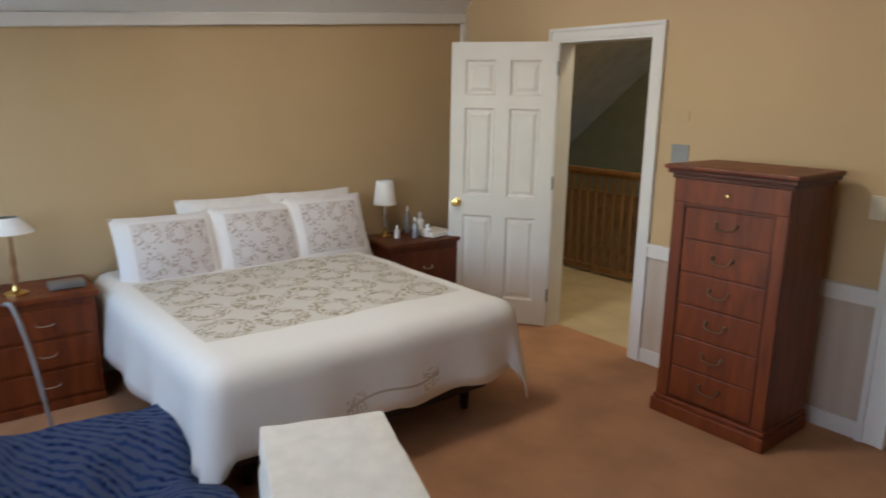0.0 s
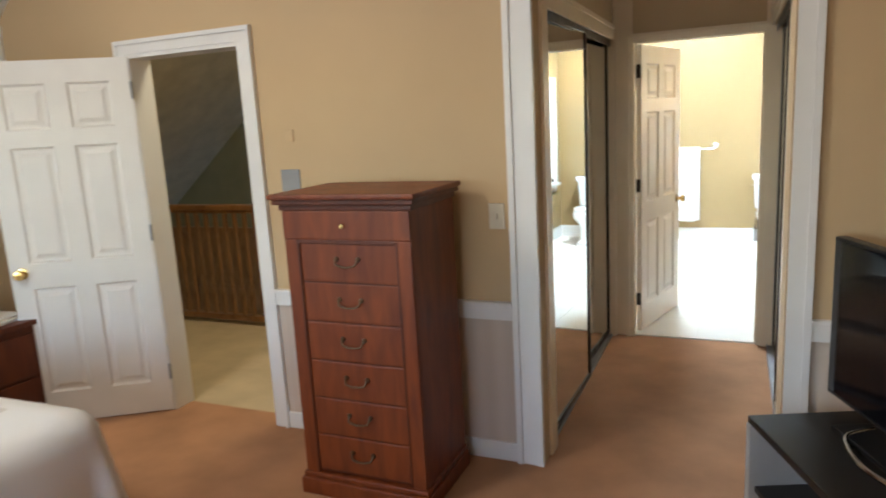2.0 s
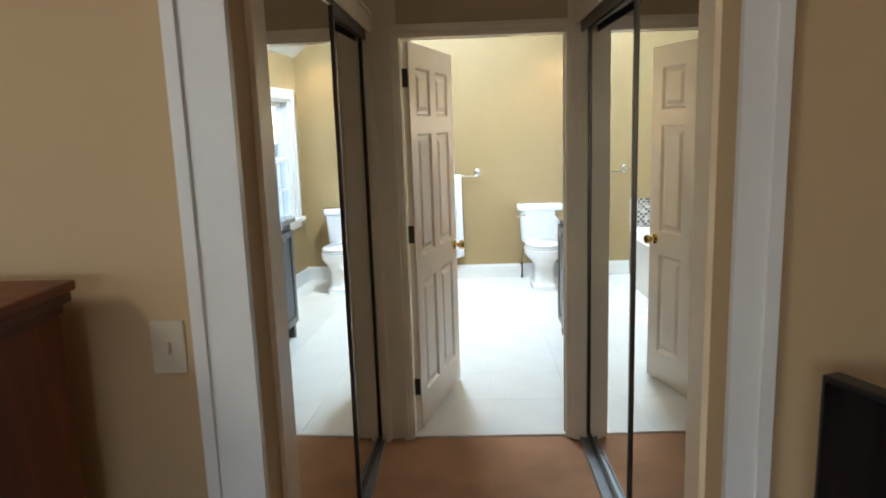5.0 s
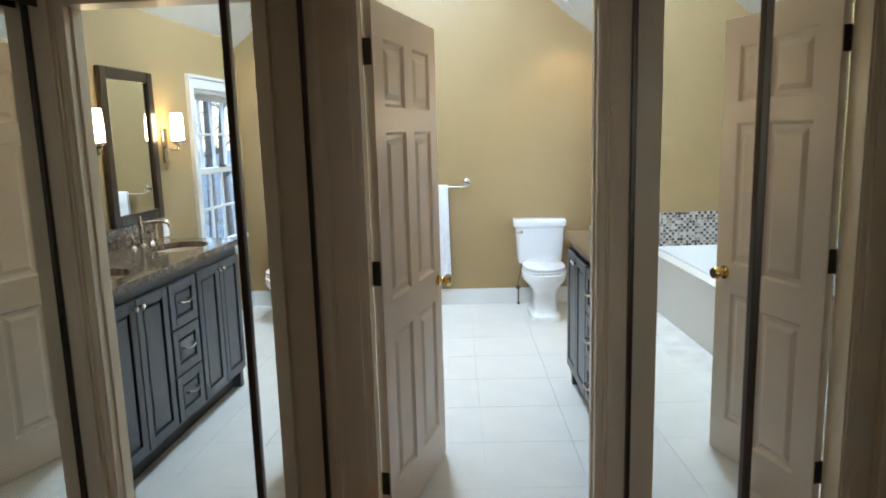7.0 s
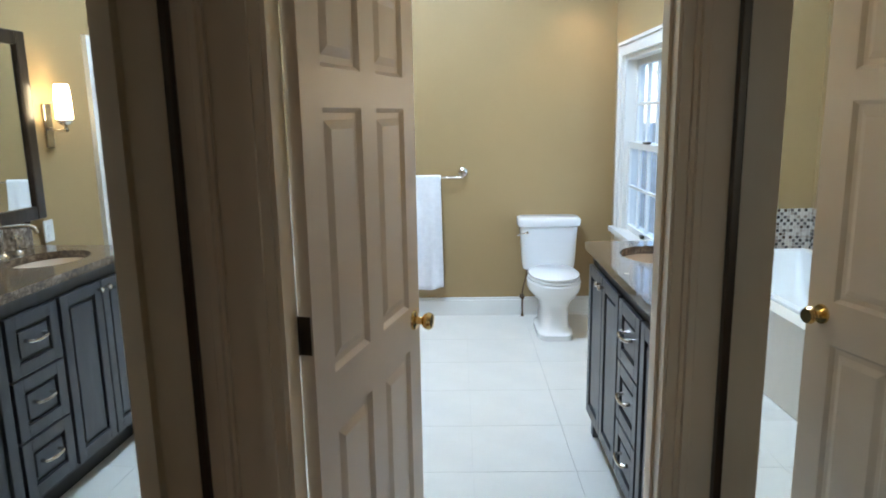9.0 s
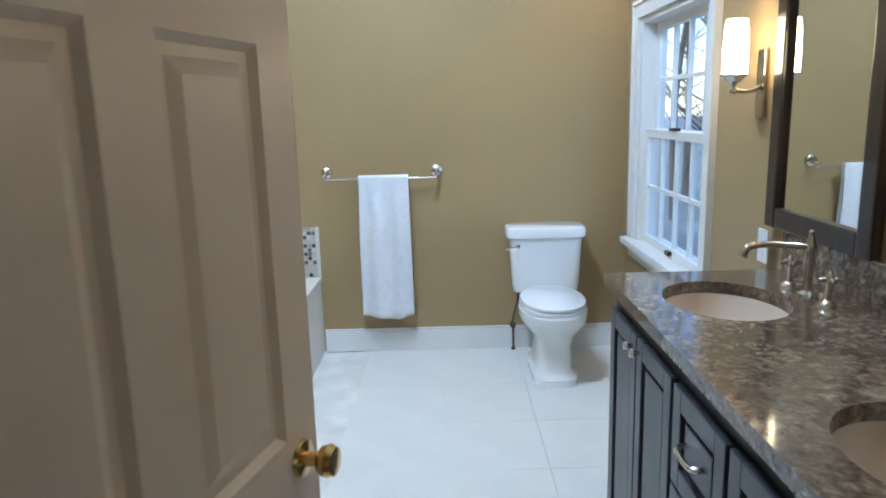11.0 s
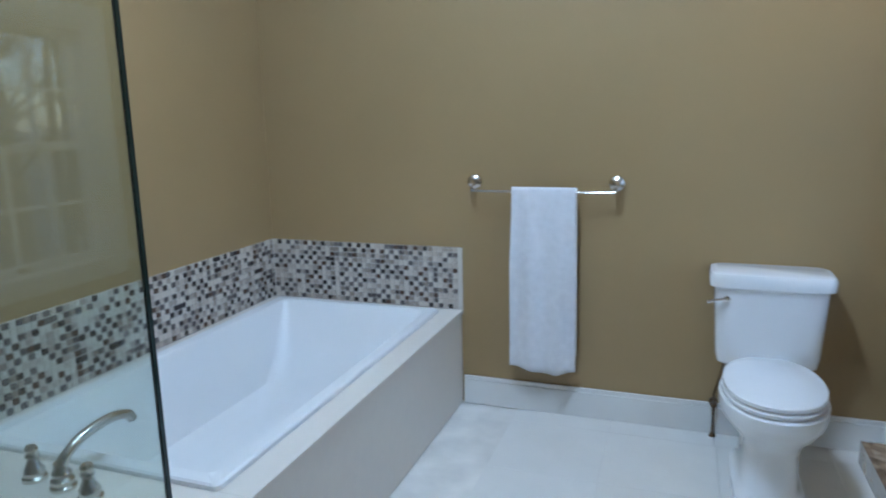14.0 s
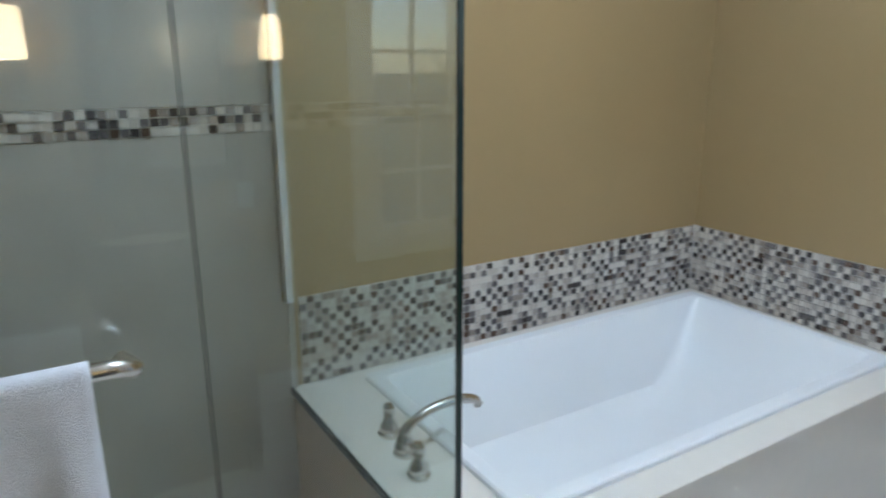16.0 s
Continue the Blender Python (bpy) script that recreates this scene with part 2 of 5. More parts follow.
MOSAIC = mosaic_mat("mosaic_pale_tile", LIGHT_STOPS, "ShaderNodeObjectInfo", "Random")
MOSAIC_D = mosaic_mat("mosaic_dark_tile", DARK_STOPS, "ShaderNodeObjectInfo", "Random")
MOSAIC_J = mosaic_mat("mosaic_pale_tile_joined", LIGHT_STOPS, "ShaderNodeNewGeometry", "Random Per Island")
MOSAIC_JD = mosaic_mat("mosaic_dark_tile_joined", DARK_STOPS, "ShaderNodeNewGeometry", "Random Per Island")
MOSAIC_GROUT = mat("mosaic_white_grout", (0.66, 0.62, 0.56), 0.7, vary=0.04)


def embroidered(name, base, thread, size, lo, hi, amount=0.9, spray=None):
    """Cloth with scrolls of thread in square blocks, within a rectangle of the thing's own x and y."""
    m = mat(name, base, 0.9, bump=0.3, bscale=300, spec=0.1)
    n, l = m.node_tree.nodes, m.node_tree.links
    tc = n.new("ShaderNodeTexCoord")
    sp = n.new("ShaderNodeSeparateXYZ")
    l.new(tc.outputs["Object"], sp.inputs[0])

    def math_(op, a, b=None, c=None):
        q = n.new("ShaderNodeMath")
        q.operation = op
        for k, v in enumerate((a, b, c)):
            if v is None:
                continue
            if isinstance(v, (int, float)):
                q.inputs[k].default_value = v
            else:
                l.new(v, q.inputs[k])
        return q.outputs[0]

    mask = None
    cells = []
    for axis, a, b in (("X", lo[0], hi[0]), ("Y", lo[1], hi[1])):
        inside = math_("MULTIPLY", math_("GREATER_THAN", sp.outputs[axis], a), math_("LESS_THAN", sp.outputs[axis], b))
        mask = inside if mask is None else math_("MULTIPLY", mask, inside)
        cells.append(math_("SUBTRACT", math_("FRACT", math_("DIVIDE", math_("SUBTRACT", sp.outputs[axis], a), size)), 0.5))
    r = math_("SQRT", math_("ADD", math_("MULTIPLY", cells[0], cells[0]), math_("MULTIPLY", cells[1], cells[1])))
    ang = math_("ARCTAN2", cells[1], cells[0])
    wob = n.new("ShaderNodeTexNoise")
    wob.inputs["Scale"].default_value = 19
    l.new(tc.outputs["Object"], wob.inputs["Vector"])
    petal = math_("MULTIPLY_ADD", math_("SINE", math_("MULTIPLY", ang, 8.0)), 0.06, r)
    wave = math_("SINE", math_("MULTIPLY_ADD", wob.outputs["Fac"], 24.0, math_("MULTIPLY", petal, 30.0)))
    line = math_("GREATER_THAN", wave, 0.30)
    ring = math_("MULTIPLY", math_("GREATER_THAN", r, 0.20), math_("LESS_THAN", r, 0.47))
    fac = math_("MULTIPLY", math_("MULTIPLY", line, ring), mask)
    fac = math_("MULTIPLY", fac, amount)
    if spray:
        # a winding stem with leaf scrolls at both ends, on the hanging front
        x_min, ya, yb, zc = spray
        stem_z = math_("MULTIPLY_ADD", math_("SINE", math_("MULTIPLY", math_("SUBTRACT", sp.outputs["Y"], ya), 11.0)), 0.028, math_("MULTIPLY_ADD", math_("SUBTRACT", sp.outputs["Y"], ya), 0.16, zc))
        off = math_("ABSOLUTE", math_("SUBTRACT", sp.outputs["Z"], stem_z))
        stem = math_("LESS_THAN", off, 0.006)
        ends = math_("GREATER_THAN", math_("ABSOLUTE", math_("SUBTRACT", sp.outputs["Y"], (ya + yb) / 2)), (yb - ya) * 0.30)
        scroll = math_("GREATER_THAN", math_("SINE", math_("MULTIPLY_ADD", wob.outputs["Fac"], 40.0, math_("MULTIPLY", sp.outputs["Y"], 60.0))), 0.35)
        leaf = math_("MULTIPLY", math_("MULTIPLY", scroll, ends), math_("LESS_THAN", off, 0.05))
        zone = math_("MULTIPLY", math_("MULTIPLY", math_("GREATER_THAN", sp.outputs["Y"], ya), math_("LESS_THAN", sp.outputs["Y"], yb)), math_("GREATER_THAN", sp.outputs["X"], x_min))
        fac = math_("ADD", fac, math_("MULTIPLY", math_("MULTIPLY", math_("MAXIMUM", stem, leaf), zone), amount))
    # the embroidered part lies on slightly darker cloth
    fac = math_("ADD", fac, math_("MULTIPLY", mask, 0.32))
    ramp_into(m, fac, [(0.0, base), (1.0, thread)])
    return m


def throw_cloth(name):
    m = mat(name, (0.05, 0.09, 0.25), 0.9, bump=0.5, bscale=250, spec=0.1)
    n, l = m.node_tree.nodes, m.node_tree.links
    tc = n.new("ShaderNodeTexCoord")
    mp = n.new("ShaderNodeMapping")
    mp.inputs["Rotation"].default_value = (0.3, 0.2, 0.5)
    mp.inputs["Scale"].default_value = (9, 14, 14)
    l.new(tc.outputs["Object"], mp.inputs["Vector"])
    w = n.new("ShaderNodeTexWave")
    w.inputs["Scale"].default_value, w.inputs["Distortion"].default_value, w.inputs["Detail"].default_value = 1.1, 5.0, 4
    l.new(mp.outputs["Vector"], w.inputs["Vector"])
    v = n.new("ShaderNodeTexVoronoi")
    v.inputs["Scale"].default_value = 24
    l.new(tc.outputs["Object"], v.inputs["Vector"])
    q = n.new("ShaderNodeMath")
    q.operation = "MULTIPLY_ADD"
    q.inputs[1].default_value = 0.9
    l.new(v.outputs["Distance"], q.inputs[0])
    l.new(w.outputs["Fac"], q.inputs[2])
    ramp_into(m, q.outputs[0], [(0.15, (0.004, 0.006, 0.022)), (0.4, (0.014, 0.028, 0.085)), (0.8, (0.026, 0.052, 0.14)), (1.0, (0.06, 0.075, 0.13))])
    return m


THROW = throw_cloth("blue_patterned_throw")


# ---- mesh helpers ----
def box(bm, x0, x1, y0, y1, z0, z1, bevel=0.0):
    m = Matrix.Translation(((x0 + x1) / 2, (y0 + y1) / 2, (z0 + z1) / 2)) @ Matrix.Diagonal((abs(x1 - x0), abs(y1 - y0), abs(z1 - z0), 1))
    r = bmesh.ops.create_cube(bm, size=1, matrix=m)
    if bevel:
        es = list({e for v in r["verts"] for e in v.link_edges})
        bmesh.ops.bevel(bm, geom=es, offset=bevel, segments=2, affect="EDGES", profile=0.6)
    return bm


def boxes(*rows, bevel=0.0):
    bm = bmesh.new()
    for r in rows:
        box(bm, *r, bevel=bevel)
    return bm


def loft(bm, rings, close0=True, close1=True):
    """Skin through rings of equal count."""
    vs = [[bm.verts.new(p) for p in ring] for ring in rings]
    k = len(vs[0])
    for a, b in zip(vs, vs[1:]):
        for i in range(k):
            bm.faces.new((a[i], a[(i + 1) % k], b[(i + 1) % k], b[i]))
    if close0:
        bm.faces.new(vs[0][::-1])
    if close1:
        bm.faces.new(vs[-1])
    return bm


def oval(cx, cy, z, a, b, power=2.0, k=28):
    out = []
    for i in range(k):
        t = 2 * math.pi * i / k
        c, s_ = math.cos(t), math.sin(t)
        out.append((cx + a * math.copysign(abs(c) ** (2 / power), c), cy + b * math.copysign(abs(s_) ** (2 / power), s_), z))
    return out


def lathe(bm, profile, centre=(0, 0, 0), axis="z", k=20):
    rings = []
    for r, h in profile:
        ring = []
        for i in range(k):
            t = 2 * math.pi * i / k
            c, s_ = r * math.cos(t), r * math.sin(t)
            q = (c, s_, h) if axis == "z" else ((h, c, s_) if axis == "x" else (s_, h, c))
            ring.append((q[0] + centre[0], q[1] + centre[1], q[2] + centre[2]))
        rings.append(ring)
    return loft(bm, rings)


def tube(bm, pts, radius, k=12):
    pts = [Vector(p) for p in pts]
    rad = radius if isinstance(radius, (list, tuple)) else [radius] * len(pts)
    rings = []
    up = Vector((0, 0, 1))
    for i, p in enumerate(pts):
        d = (pts[min(i + 1, len(pts) - 1)] - pts[max(i - 1, 0)]).normalized()
        if abs(d.dot(up)) > 0.95:
            up = Vector((1, 0, 0)) if abs(d.x) < 0.9 else Vector((0, 1, 0))
        u = (up - d * up.dot(d)).normalized()
        v = d.cross(u)
        up = u
        rings.append([p + rad[i] * (u * math.cos(2 * math.pi * j / k) + v * math.sin(2 * math.pi * j / k)) for j in range(k)])
    return loft(bm, rings)


def arc(points, steps=8):
    """A smooth line through a few points (Catmull-Rom)."""
    p = [Vector(points[0])] + [Vector(q) for q in points] + [Vector(points[-1])]
    out = []
    for i in range(1, len(p) - 2):
        for s_ in range(steps):
            t = s_ / steps
            a, b, c, d = p[i - 1], p[i], p[i + 1], p[i + 2]
            out.append(0.5 * (2 * b + (c - a) * t + (2 * a - 5 * b + 4 * c - d) * t * t + (3 * b - 3 * c + d - a) * t ** 3))
    out.append(p[-2])
    return out


def prism(bm, pts, y0, y1):
    """A polygon of x, z pushed along y."""
    return loft(bm, [[(x, y0, z) for x, z in pts], [(x, y1, z) for x, z in pts]])


def mesh_of(name, bm, material, smooth=False):
    bmesh.ops.recalc_face_normals(bm, faces=bm.faces)
    me = bpy.data.meshes.new(name)
    bm.to_mesh(me)
    bm.free()
    for m in material if isinstance(material, (list, tuple)) else [material]:
        me.materials.append(m)
    if smooth:
        me.shade_smooth()
        me.set_sharp_from_angle(angle=radians(40))
    return me


def part(name, bm, material, parent, label="", smooth=False, m=None):
    ob = new(name, mesh_of(name, bm, material, smooth))
    ob.parent = parent
    if m is not None:
        ob.matrix_basis = m
    return tagged(ob, label)


def solid(name, bm, material, label, category, kind="", m=None, smooth=False, group=""):
    ob = new(name, mesh_of(name, bm, material, smooth))
    if m is not None:
        ob.matrix_basis = m
    return tagged(ob, label, category, group, kind)


def thing(name, m, label, category, group="", kind=""):
    ob = new(name)
    ob.matrix_basis = m
    return tagged(ob, label, category, group, kind)


def structure(name, bm, material, label, category="wall", smooth=False):
    return solid(name, bm, material, label, category, "structure", smooth=smooth)


# ---- the setting: bedroom ----
structure("floor_bedroom", boxes((-3.84, 2.7, -5.0, 0.12, -0.12, 0.0), (-0.62, 0.64, 0.12, 2.0, -0.12, 0.0)), CARPET, "rose-brown wall-to-wall carpet of bedroom and passage", "carpet")
structure("wall_north", boxes((-3.72, -2.72, 0, 0.12, 0, 3.3), (-2.72, -1.96, 0, 0.12, 2.03, 3.3), (-1.96, -0.475, 0, 0.12, 0, 3.3), (-0.475, 0.50, 0, 0.12, 2.46, 3.3), (0.50, 2.6, 0, 0.12, 0, 3.3)), WALL_BED, "tan striped wallpaper wall with two openings")
structure("wall_west", boxes((-3.86, -3.72, -5.0, 0.12, 0, 2.5)), WALL_BED, "plain tan wallpapered wall behind the bed")
structure("wall_east", boxes((2.6, 2.72, -5.0, 0.12, 0, 3.4)), WALL_BED, "plain tan bedroom wall")
structure("wall_south", boxes((-3.72, -3.45, -5.0, -4.88, 0, 3.4), (-2.35, -1.6, -5.0, -4.88, 0, 3.4), (-0.2, 2.6, -5.0, -4.88, 0, 3.4), (-1.6, -0.2, -5.0, -4.88, 0, 0.85), (-1.6, -0.2, -5.0, -4.88, 2.15, 3.4), (-3.45, -2.35, -5.0, -4.88, 0, 0.85), (-3.45, -2.35, -5.0, -4.88, 2.15, 3.4)), WALL_BED, "tan bedroom wall with two window openings")
cb = bmesh.new()
bed_slope = [(-3.90, 2.12, 1), (-3.72, 2.28, 1), (-2.72, 3.22, 0), (2.72, 3.22, 0), (2.72, 3.34, 0), (-2.76, 3.34, 0), (-3.90, 2.26, 1)]
loft(cb, [[(x, -5.0, z - 0.40 * k) for x, z, k in bed_slope], [(x, 0.0, z) for x, z, k in bed_slope]])
structure("ceiling_bedroom", cb, CEIL, "white bedroom ceiling, sloped over the bed", "ceiling")
ct_ = boxes((-3.72, -3.69, -0.035, 0, 2.0, 2.2))
loft(ct_, [[(x, y, z - 0.08 * abs(y)) for x, z in ((-3.72, 2.20), (-3.69, 2.205), (-3.68, 2.27), (-3.72, 2.28))] for y in (-4.88, 0.0)])
structure("crown_trim", ct_, TRIM, "white crown strip where wall meets slope", "trim")
for x0, x1, nm in ((-1.90, -0.60, "a"), (0.585, 2.6, "b")):
    ob = structure("wall_dado", boxes((x0, x1, -0.004, 0, 0.09, 0.69)), WALL_LOW, "pale striped wallpaper below the chair rail")
    structure("chair_rail", boxes((x0, x1, -0.022, 0, 0.69, 0.77), (x0, x1, -0.03, 0, 0.755, 0.775), bevel=0.004), TRIM, "white moulded chair rail", "trim")
    structure("baseboard", boxes((x0, x1, -0.016, 0, 0, 0.09), bevel=0.004), TRIM, "white painted baseboard", "trim")
structure("baseboard", boxes((-3.72, -3.704, -4.88, 0, 0, 0.09), (-3.7, -2.79, -0.016, 0, 0, 0.09)), TRIM, "white painted baseboard", "trim")


def casing(name, x0, x1, y, top, w=0.075, out=-0.018, foot=0.0, material=TRIM):
    """Two uprights and a head round an opening in a wall along x, with a stepped profile."""
    a, b = sorted((y, y + out))
    c, d = sorted((y, y + out * 1.5))
    bm = boxes((x0 - w, x0, a, b, foot, top + w), (x1, x1 + w, a, b, foot, top + w), (x0, x1, a, b, top, top + w),
               (x0 - w - 0.002, x0 - w + 0.02, c, d, foot, top + w + 0.002), (x1 + w - 0.02, x1 + w + 0.002, c, d, foot, top + w + 0.002), (x0 - w + 0.02, x1 + w - 0.02, c, d, top + w - 0.02, top + w + 0.002))
    return structure(name, bm, material, "white painted door casing", "trim")


casing("trim_door", -2.72, -1.96, 0.0, 2.03, 0.07)
structure("jamb_door", boxes((-2.72, -2.70, -0.012, 0.135, 0, 2.03), (-1.98, -1.96, -0.012, 0.135, 0, 2.03), (-2.70, -1.98, -0.012, 0.135, 2.01, 2.03), (-1.992, -1.98, 0.03, 0.05, 0, 2.01)), TRIM, "white painted door jamb", "trim")
# casing of the passage mouth and its lining
structure("trim_passage", boxes((-0.595, -0.475, -0.02, 0, 0, 2.46), (-0.597, -0.57, -0.03, -0.001, 0, 2.46), (-0.50, -0.473, -0.028, -0.001, 0, 2.46), (0.50, 0.585, -0.02, 0, 0, 2.46), (0.56, 0.587, -0.03, -0.001, 0, 2.46)), TRIM, "white wide casing of the passage mouth", "trim")

# ---- the setting: passage with mirrored closets ----
structure("wall_passage_west", boxes((-0.60, -0.475, 0.12, 0.20, 0, 2.46), (-0.60, -0.475, 0.20, 1.945, 2.06, 2.46), (-0.60, -0.475, 1.945, 1.99, 0, 2.46)), WALL_BED, "tan passage wall round a closet opening")
structure("wall_passage_east", boxes((0.50, 0.62, 0.12, 0.20, 0, 2.46), (0.50, 0.62, 0.20, 1.945, 2.06, 2.46), (0.50, 0.62, 1.945, 1.99, 0, 2.46)), WALL_BED, "tan passage wall round a closet opening")
structure("ceiling_passage", boxes((-1.3, 1.3, 0.12, 2.0, 2.46, 2.54)), CEIL, "white passage ceiling", "ceiling")
structure("wall_closet", boxes((-1.25, -1.2, 0.12, 1.99, 0, 2.46), (1.22, 1.27, 0.12, 1.99, 0, 2.46)), WALL_BED, "plain closet back walls")
structure("floor_closet", boxes((-1.2, -0.62, 0.12, 1.99, -0.1, 0), (0.64, 1.22, 0.12, 1.99, -0.1, 0)), CARPET, "carpeted closet floors", "carpet")
for side, x in ((-1, -0.475), (1, 0.50)):
    o = -side  # out of the wall, into the passage
    def sb(xa, xb, *r):
        return (min(xa, xb), max(xa, xb), *r)
    structure("trim_closet", boxes(sb(x, x + 0.014 * o, 0.10, 0.20, 0, 2.14), sb(x, x + 0.014 * o, 1.94, 1.977, 0, 2.14), sb(x, x + 0.014 * o, 0.20, 1.94, 2.05, 2.14), sb(x, x + 0.022 * o, 0.20, 1.94, 2.12, 2.142), sb(x, x + 0.020 * o, 1.962, 1.9775, 0, 2.142), sb(x, x - 0.12 * o, 0.188, 0.202, 0, 2.05), sb(x, x - 0.12 * o, 1.938, 1.952, 0, 2.05)), TRIM_TAN, "tan painted casing round a mirrored closet", "trim")


def mirror_door(x, y0, y1, turn, material, label):
    """A sliding closet door: mirror in a slim metal frame."""
    d = thing("mirror_closet_door", pose(x, y0, 0.024, 0, 0, turn), label, "closet door", "mirrored closet doors")
    w, h, f = y1 - y0, 2.02, 0.022
    part("mirror_panel", boxes((-0.004, 0.004, f * 0.6, w - f * 0.6, f, h - f)), MIRROR, d, "silvered mirror glass")
    for nm, r in (("stile", (-0.012, 0.012, 0, f, 0, h)), ("stile", (-0.012, 0.012, w - f, w, 0, h)), ("rail", (-0.011, 0.011, f, w - f, 0, f * 1.3)), ("rail", (-0.011, 0.011, f, w - f, h - f, h))):
        part(nm, boxes(r, bevel=0.003), material, d)
    return d


mirror_door(-0.512, 0.20, 1.08, -2.1, BRONZE, "sliding mirror door in slim dark frame")
mirror_door(-0.545, 1.00, 1.937, -1.9, BRONZE, "sliding mirror door in slim dark frame")
mirror_door(0.54, 0.20, 0.92, 1.0, BRONZE, "sliding mirror door in slim dark frame")
mirror_door(0.575, 0.85, 1.937, 0.8, BRONZE, "sliding mirror door in slim dark frame")
for x0, x1 in ((-0.57, -0.485), (0.515, 0.60)):
    solid("closet_track", boxes((x0, x1, 0.20, 1.937, 0.0, 0.012), (x0, x0 + 0.006, 0.20, 1.937, 0.012, 0.022), (x1 - 0.006, x1, 0.20, 1.937, 0.012, 0.022)), GREYMET, "grey metal sliding track on the carpet", "door track")
    solid("closet_head_track", boxes((x0, x1, 0.20, 1.937, 2.04, 2.06), (x0, x0 + 0.004, 0.20, 1.937, 2.01, 2.04), (x1 - 0.004, x1, 0.20, 1.937, 2.01, 2.04)), BRONZE, "dark metal head track of a closet", "door track")

# ---- the setting: bathroom ----
EAVE, RIDGE = 2.36, 3.54
gable = [(-1.74, EAVE), (-0.27, RIDGE), (1.20, EAVE)]
structure("wall_bath_near", prism(boxes((-1.86, -0.345, 1.99, 2.06, 0, EAVE), (0.46, 1.32, 1.99, 2.06, 0, EAVE), (-0.345, 0.46, 1.99, 2.06, 2.04, EAVE)), gable, 1.99, 2.06), WALL_BATH, "khaki painted bathroom wall with a doorway")
structure("wall_passage_end", boxes((-0.475, -0.345, 1.98, 1.989, 0, 2.46), (0.46, 0.50, 1.98, 1.989, 0, 2.46)), TRIM_TAN, "tan wall round the bathroom door")
structure("wall_passage_head", boxes((-0.345, 0.46, 1.98, 1.989, 2.04, 2.46)), WALL_BED, "tan wallpaper above the bathroom door")
structure("wall_bath_far", prism(boxes((-1.86, 1.32, 5.80, 5.92, 0, EAVE)), gable, 5.80, 5.92), WALL_BATH, "khaki painted gable wall")
structure("wall_bath_west", boxes((-1.86, -1.74, 2.06, 5.80, 0, EAVE)), WALL_BATH, "khaki painted wall along the tub")
structure("wall_bath_east", boxes((1.20, 1.34, 2.06, 4.50, 0, EAVE), (1.20, 1.34, 5.52, 5.80, 0, EAVE), (1.20, 1.34, 4.50, 5.52, 0, 0.72), (1.20, 1.34, 4.50, 5.52, 1.93, EAVE)), WALL_BATH, "khaki painted wall with a sash window")
cb = bmesh.new()
prism(cb, [(1.36, EAVE - 0.128), (-0.27, RIDGE), (-0.27, RIDGE + 0.1), (1.36, EAVE - 0.02)], 1.99, 5.92)
prism(cb, [(-1.90, EAVE - 0.128), (-1.90, EAVE - 0.02), (-0.27, RIDGE + 0.1), (-0.27, RIDGE)], 1.99, 5.92)
structure("ceiling_bath", cb, CEIL, "white vaulted bathroom ceiling", "ceiling")
bath_floor = structure("floor_bath", boxes((-1.86, 1.34, 2.0, 5.92, -0.12, -0.006)), GROUT, "pale stone-tiled bathroom floor", "floor")
casing("trim_bath_door", -0.345, 0.455, 1.98, 2.035, 0.042, material=TRIM_TAN)
structure("jamb_bath_door", boxes((-0.355, -0.335, 1.968, 2.075, 0, 2.04), (0.45, 0.47, 1.968, 2.075, 0, 2.04), (-0.335, 0.45, 1.968, 2.075, 2.02, 2.04), (0.444, 0.45, 2.01, 2.03, 0, 2.02)), TRIM_TAN, "tan painted door jamb", "trim")
structure("baseboard_bath", boxes((-0.655, 1.20, 5.782, 5.80, 0, 0.125), (-0.655, 1.20, 5.788, 5.80, 0.125, 0.145), (1.182, 1.20, 3.78, 5.782, 0, 0.125), (1.188, 1.20, 3.78, 5.788, 0.125, 0.145), bevel=0.003), TRIM, "white moulded bathroom baseboard", "trim")
structure("threshold", boxes((-0.335, 0.45, 1.985, 2.02, 0, 0.01), bevel=0.003), STONE, "pale stone door threshold", "trim")

# ---- the setting: stair hall behind the bedroom door ----
structure("floor_hall", boxes((-6.0, -1.35, 0.12, 1.62, -0.2, -0.002)), CARPET2, "cream carpeted stair landing", "carpet")
hb = bmesh.new()
prism(hb, [(-6.2, 0.29), (-2.6, 3.28), (-2.6, 3.4), (-6.2, 0.41)], 0.12, 3.2)
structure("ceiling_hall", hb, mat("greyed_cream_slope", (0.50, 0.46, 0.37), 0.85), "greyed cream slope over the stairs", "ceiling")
structure("wall_hall", boxes((-6.2, -1.87, 3.1, 3.2, -2.4, 3.4), (-6.3, -6.2, 0.0, 3.2, -2.5, 0.6), (-6.2, -3.86, 0.02, 0.12, -2.5, 2.4), (-6.2, -1.25, 0.1, 0.12, -2.5, -0.2)), WALL_HALL, "olive stairwell wall with shade in its colour")
structure("wall_hall_east", boxes((-1.95, -1.87, 1.98, 3.1, -2.4, 3.4), (-1.35, -1.26, 0.12, 1.98, -0.2, 3.4), (-1.95, -1.26, 1.94, 1.98, -2.4, 3.4)), mat("hall_cream_wall", (0.45, 0.38, 0.24), 0.8), "cream hall wall")
structure("ceiling_landing", boxes((-2.7, -1.26, 0.12, 1.98, 3.3, 3.4), (-2.7, -1.87, 1.98, 3.2, 3.3, 3.4)), CEIL, "plain landing ceiling", "ceiling")
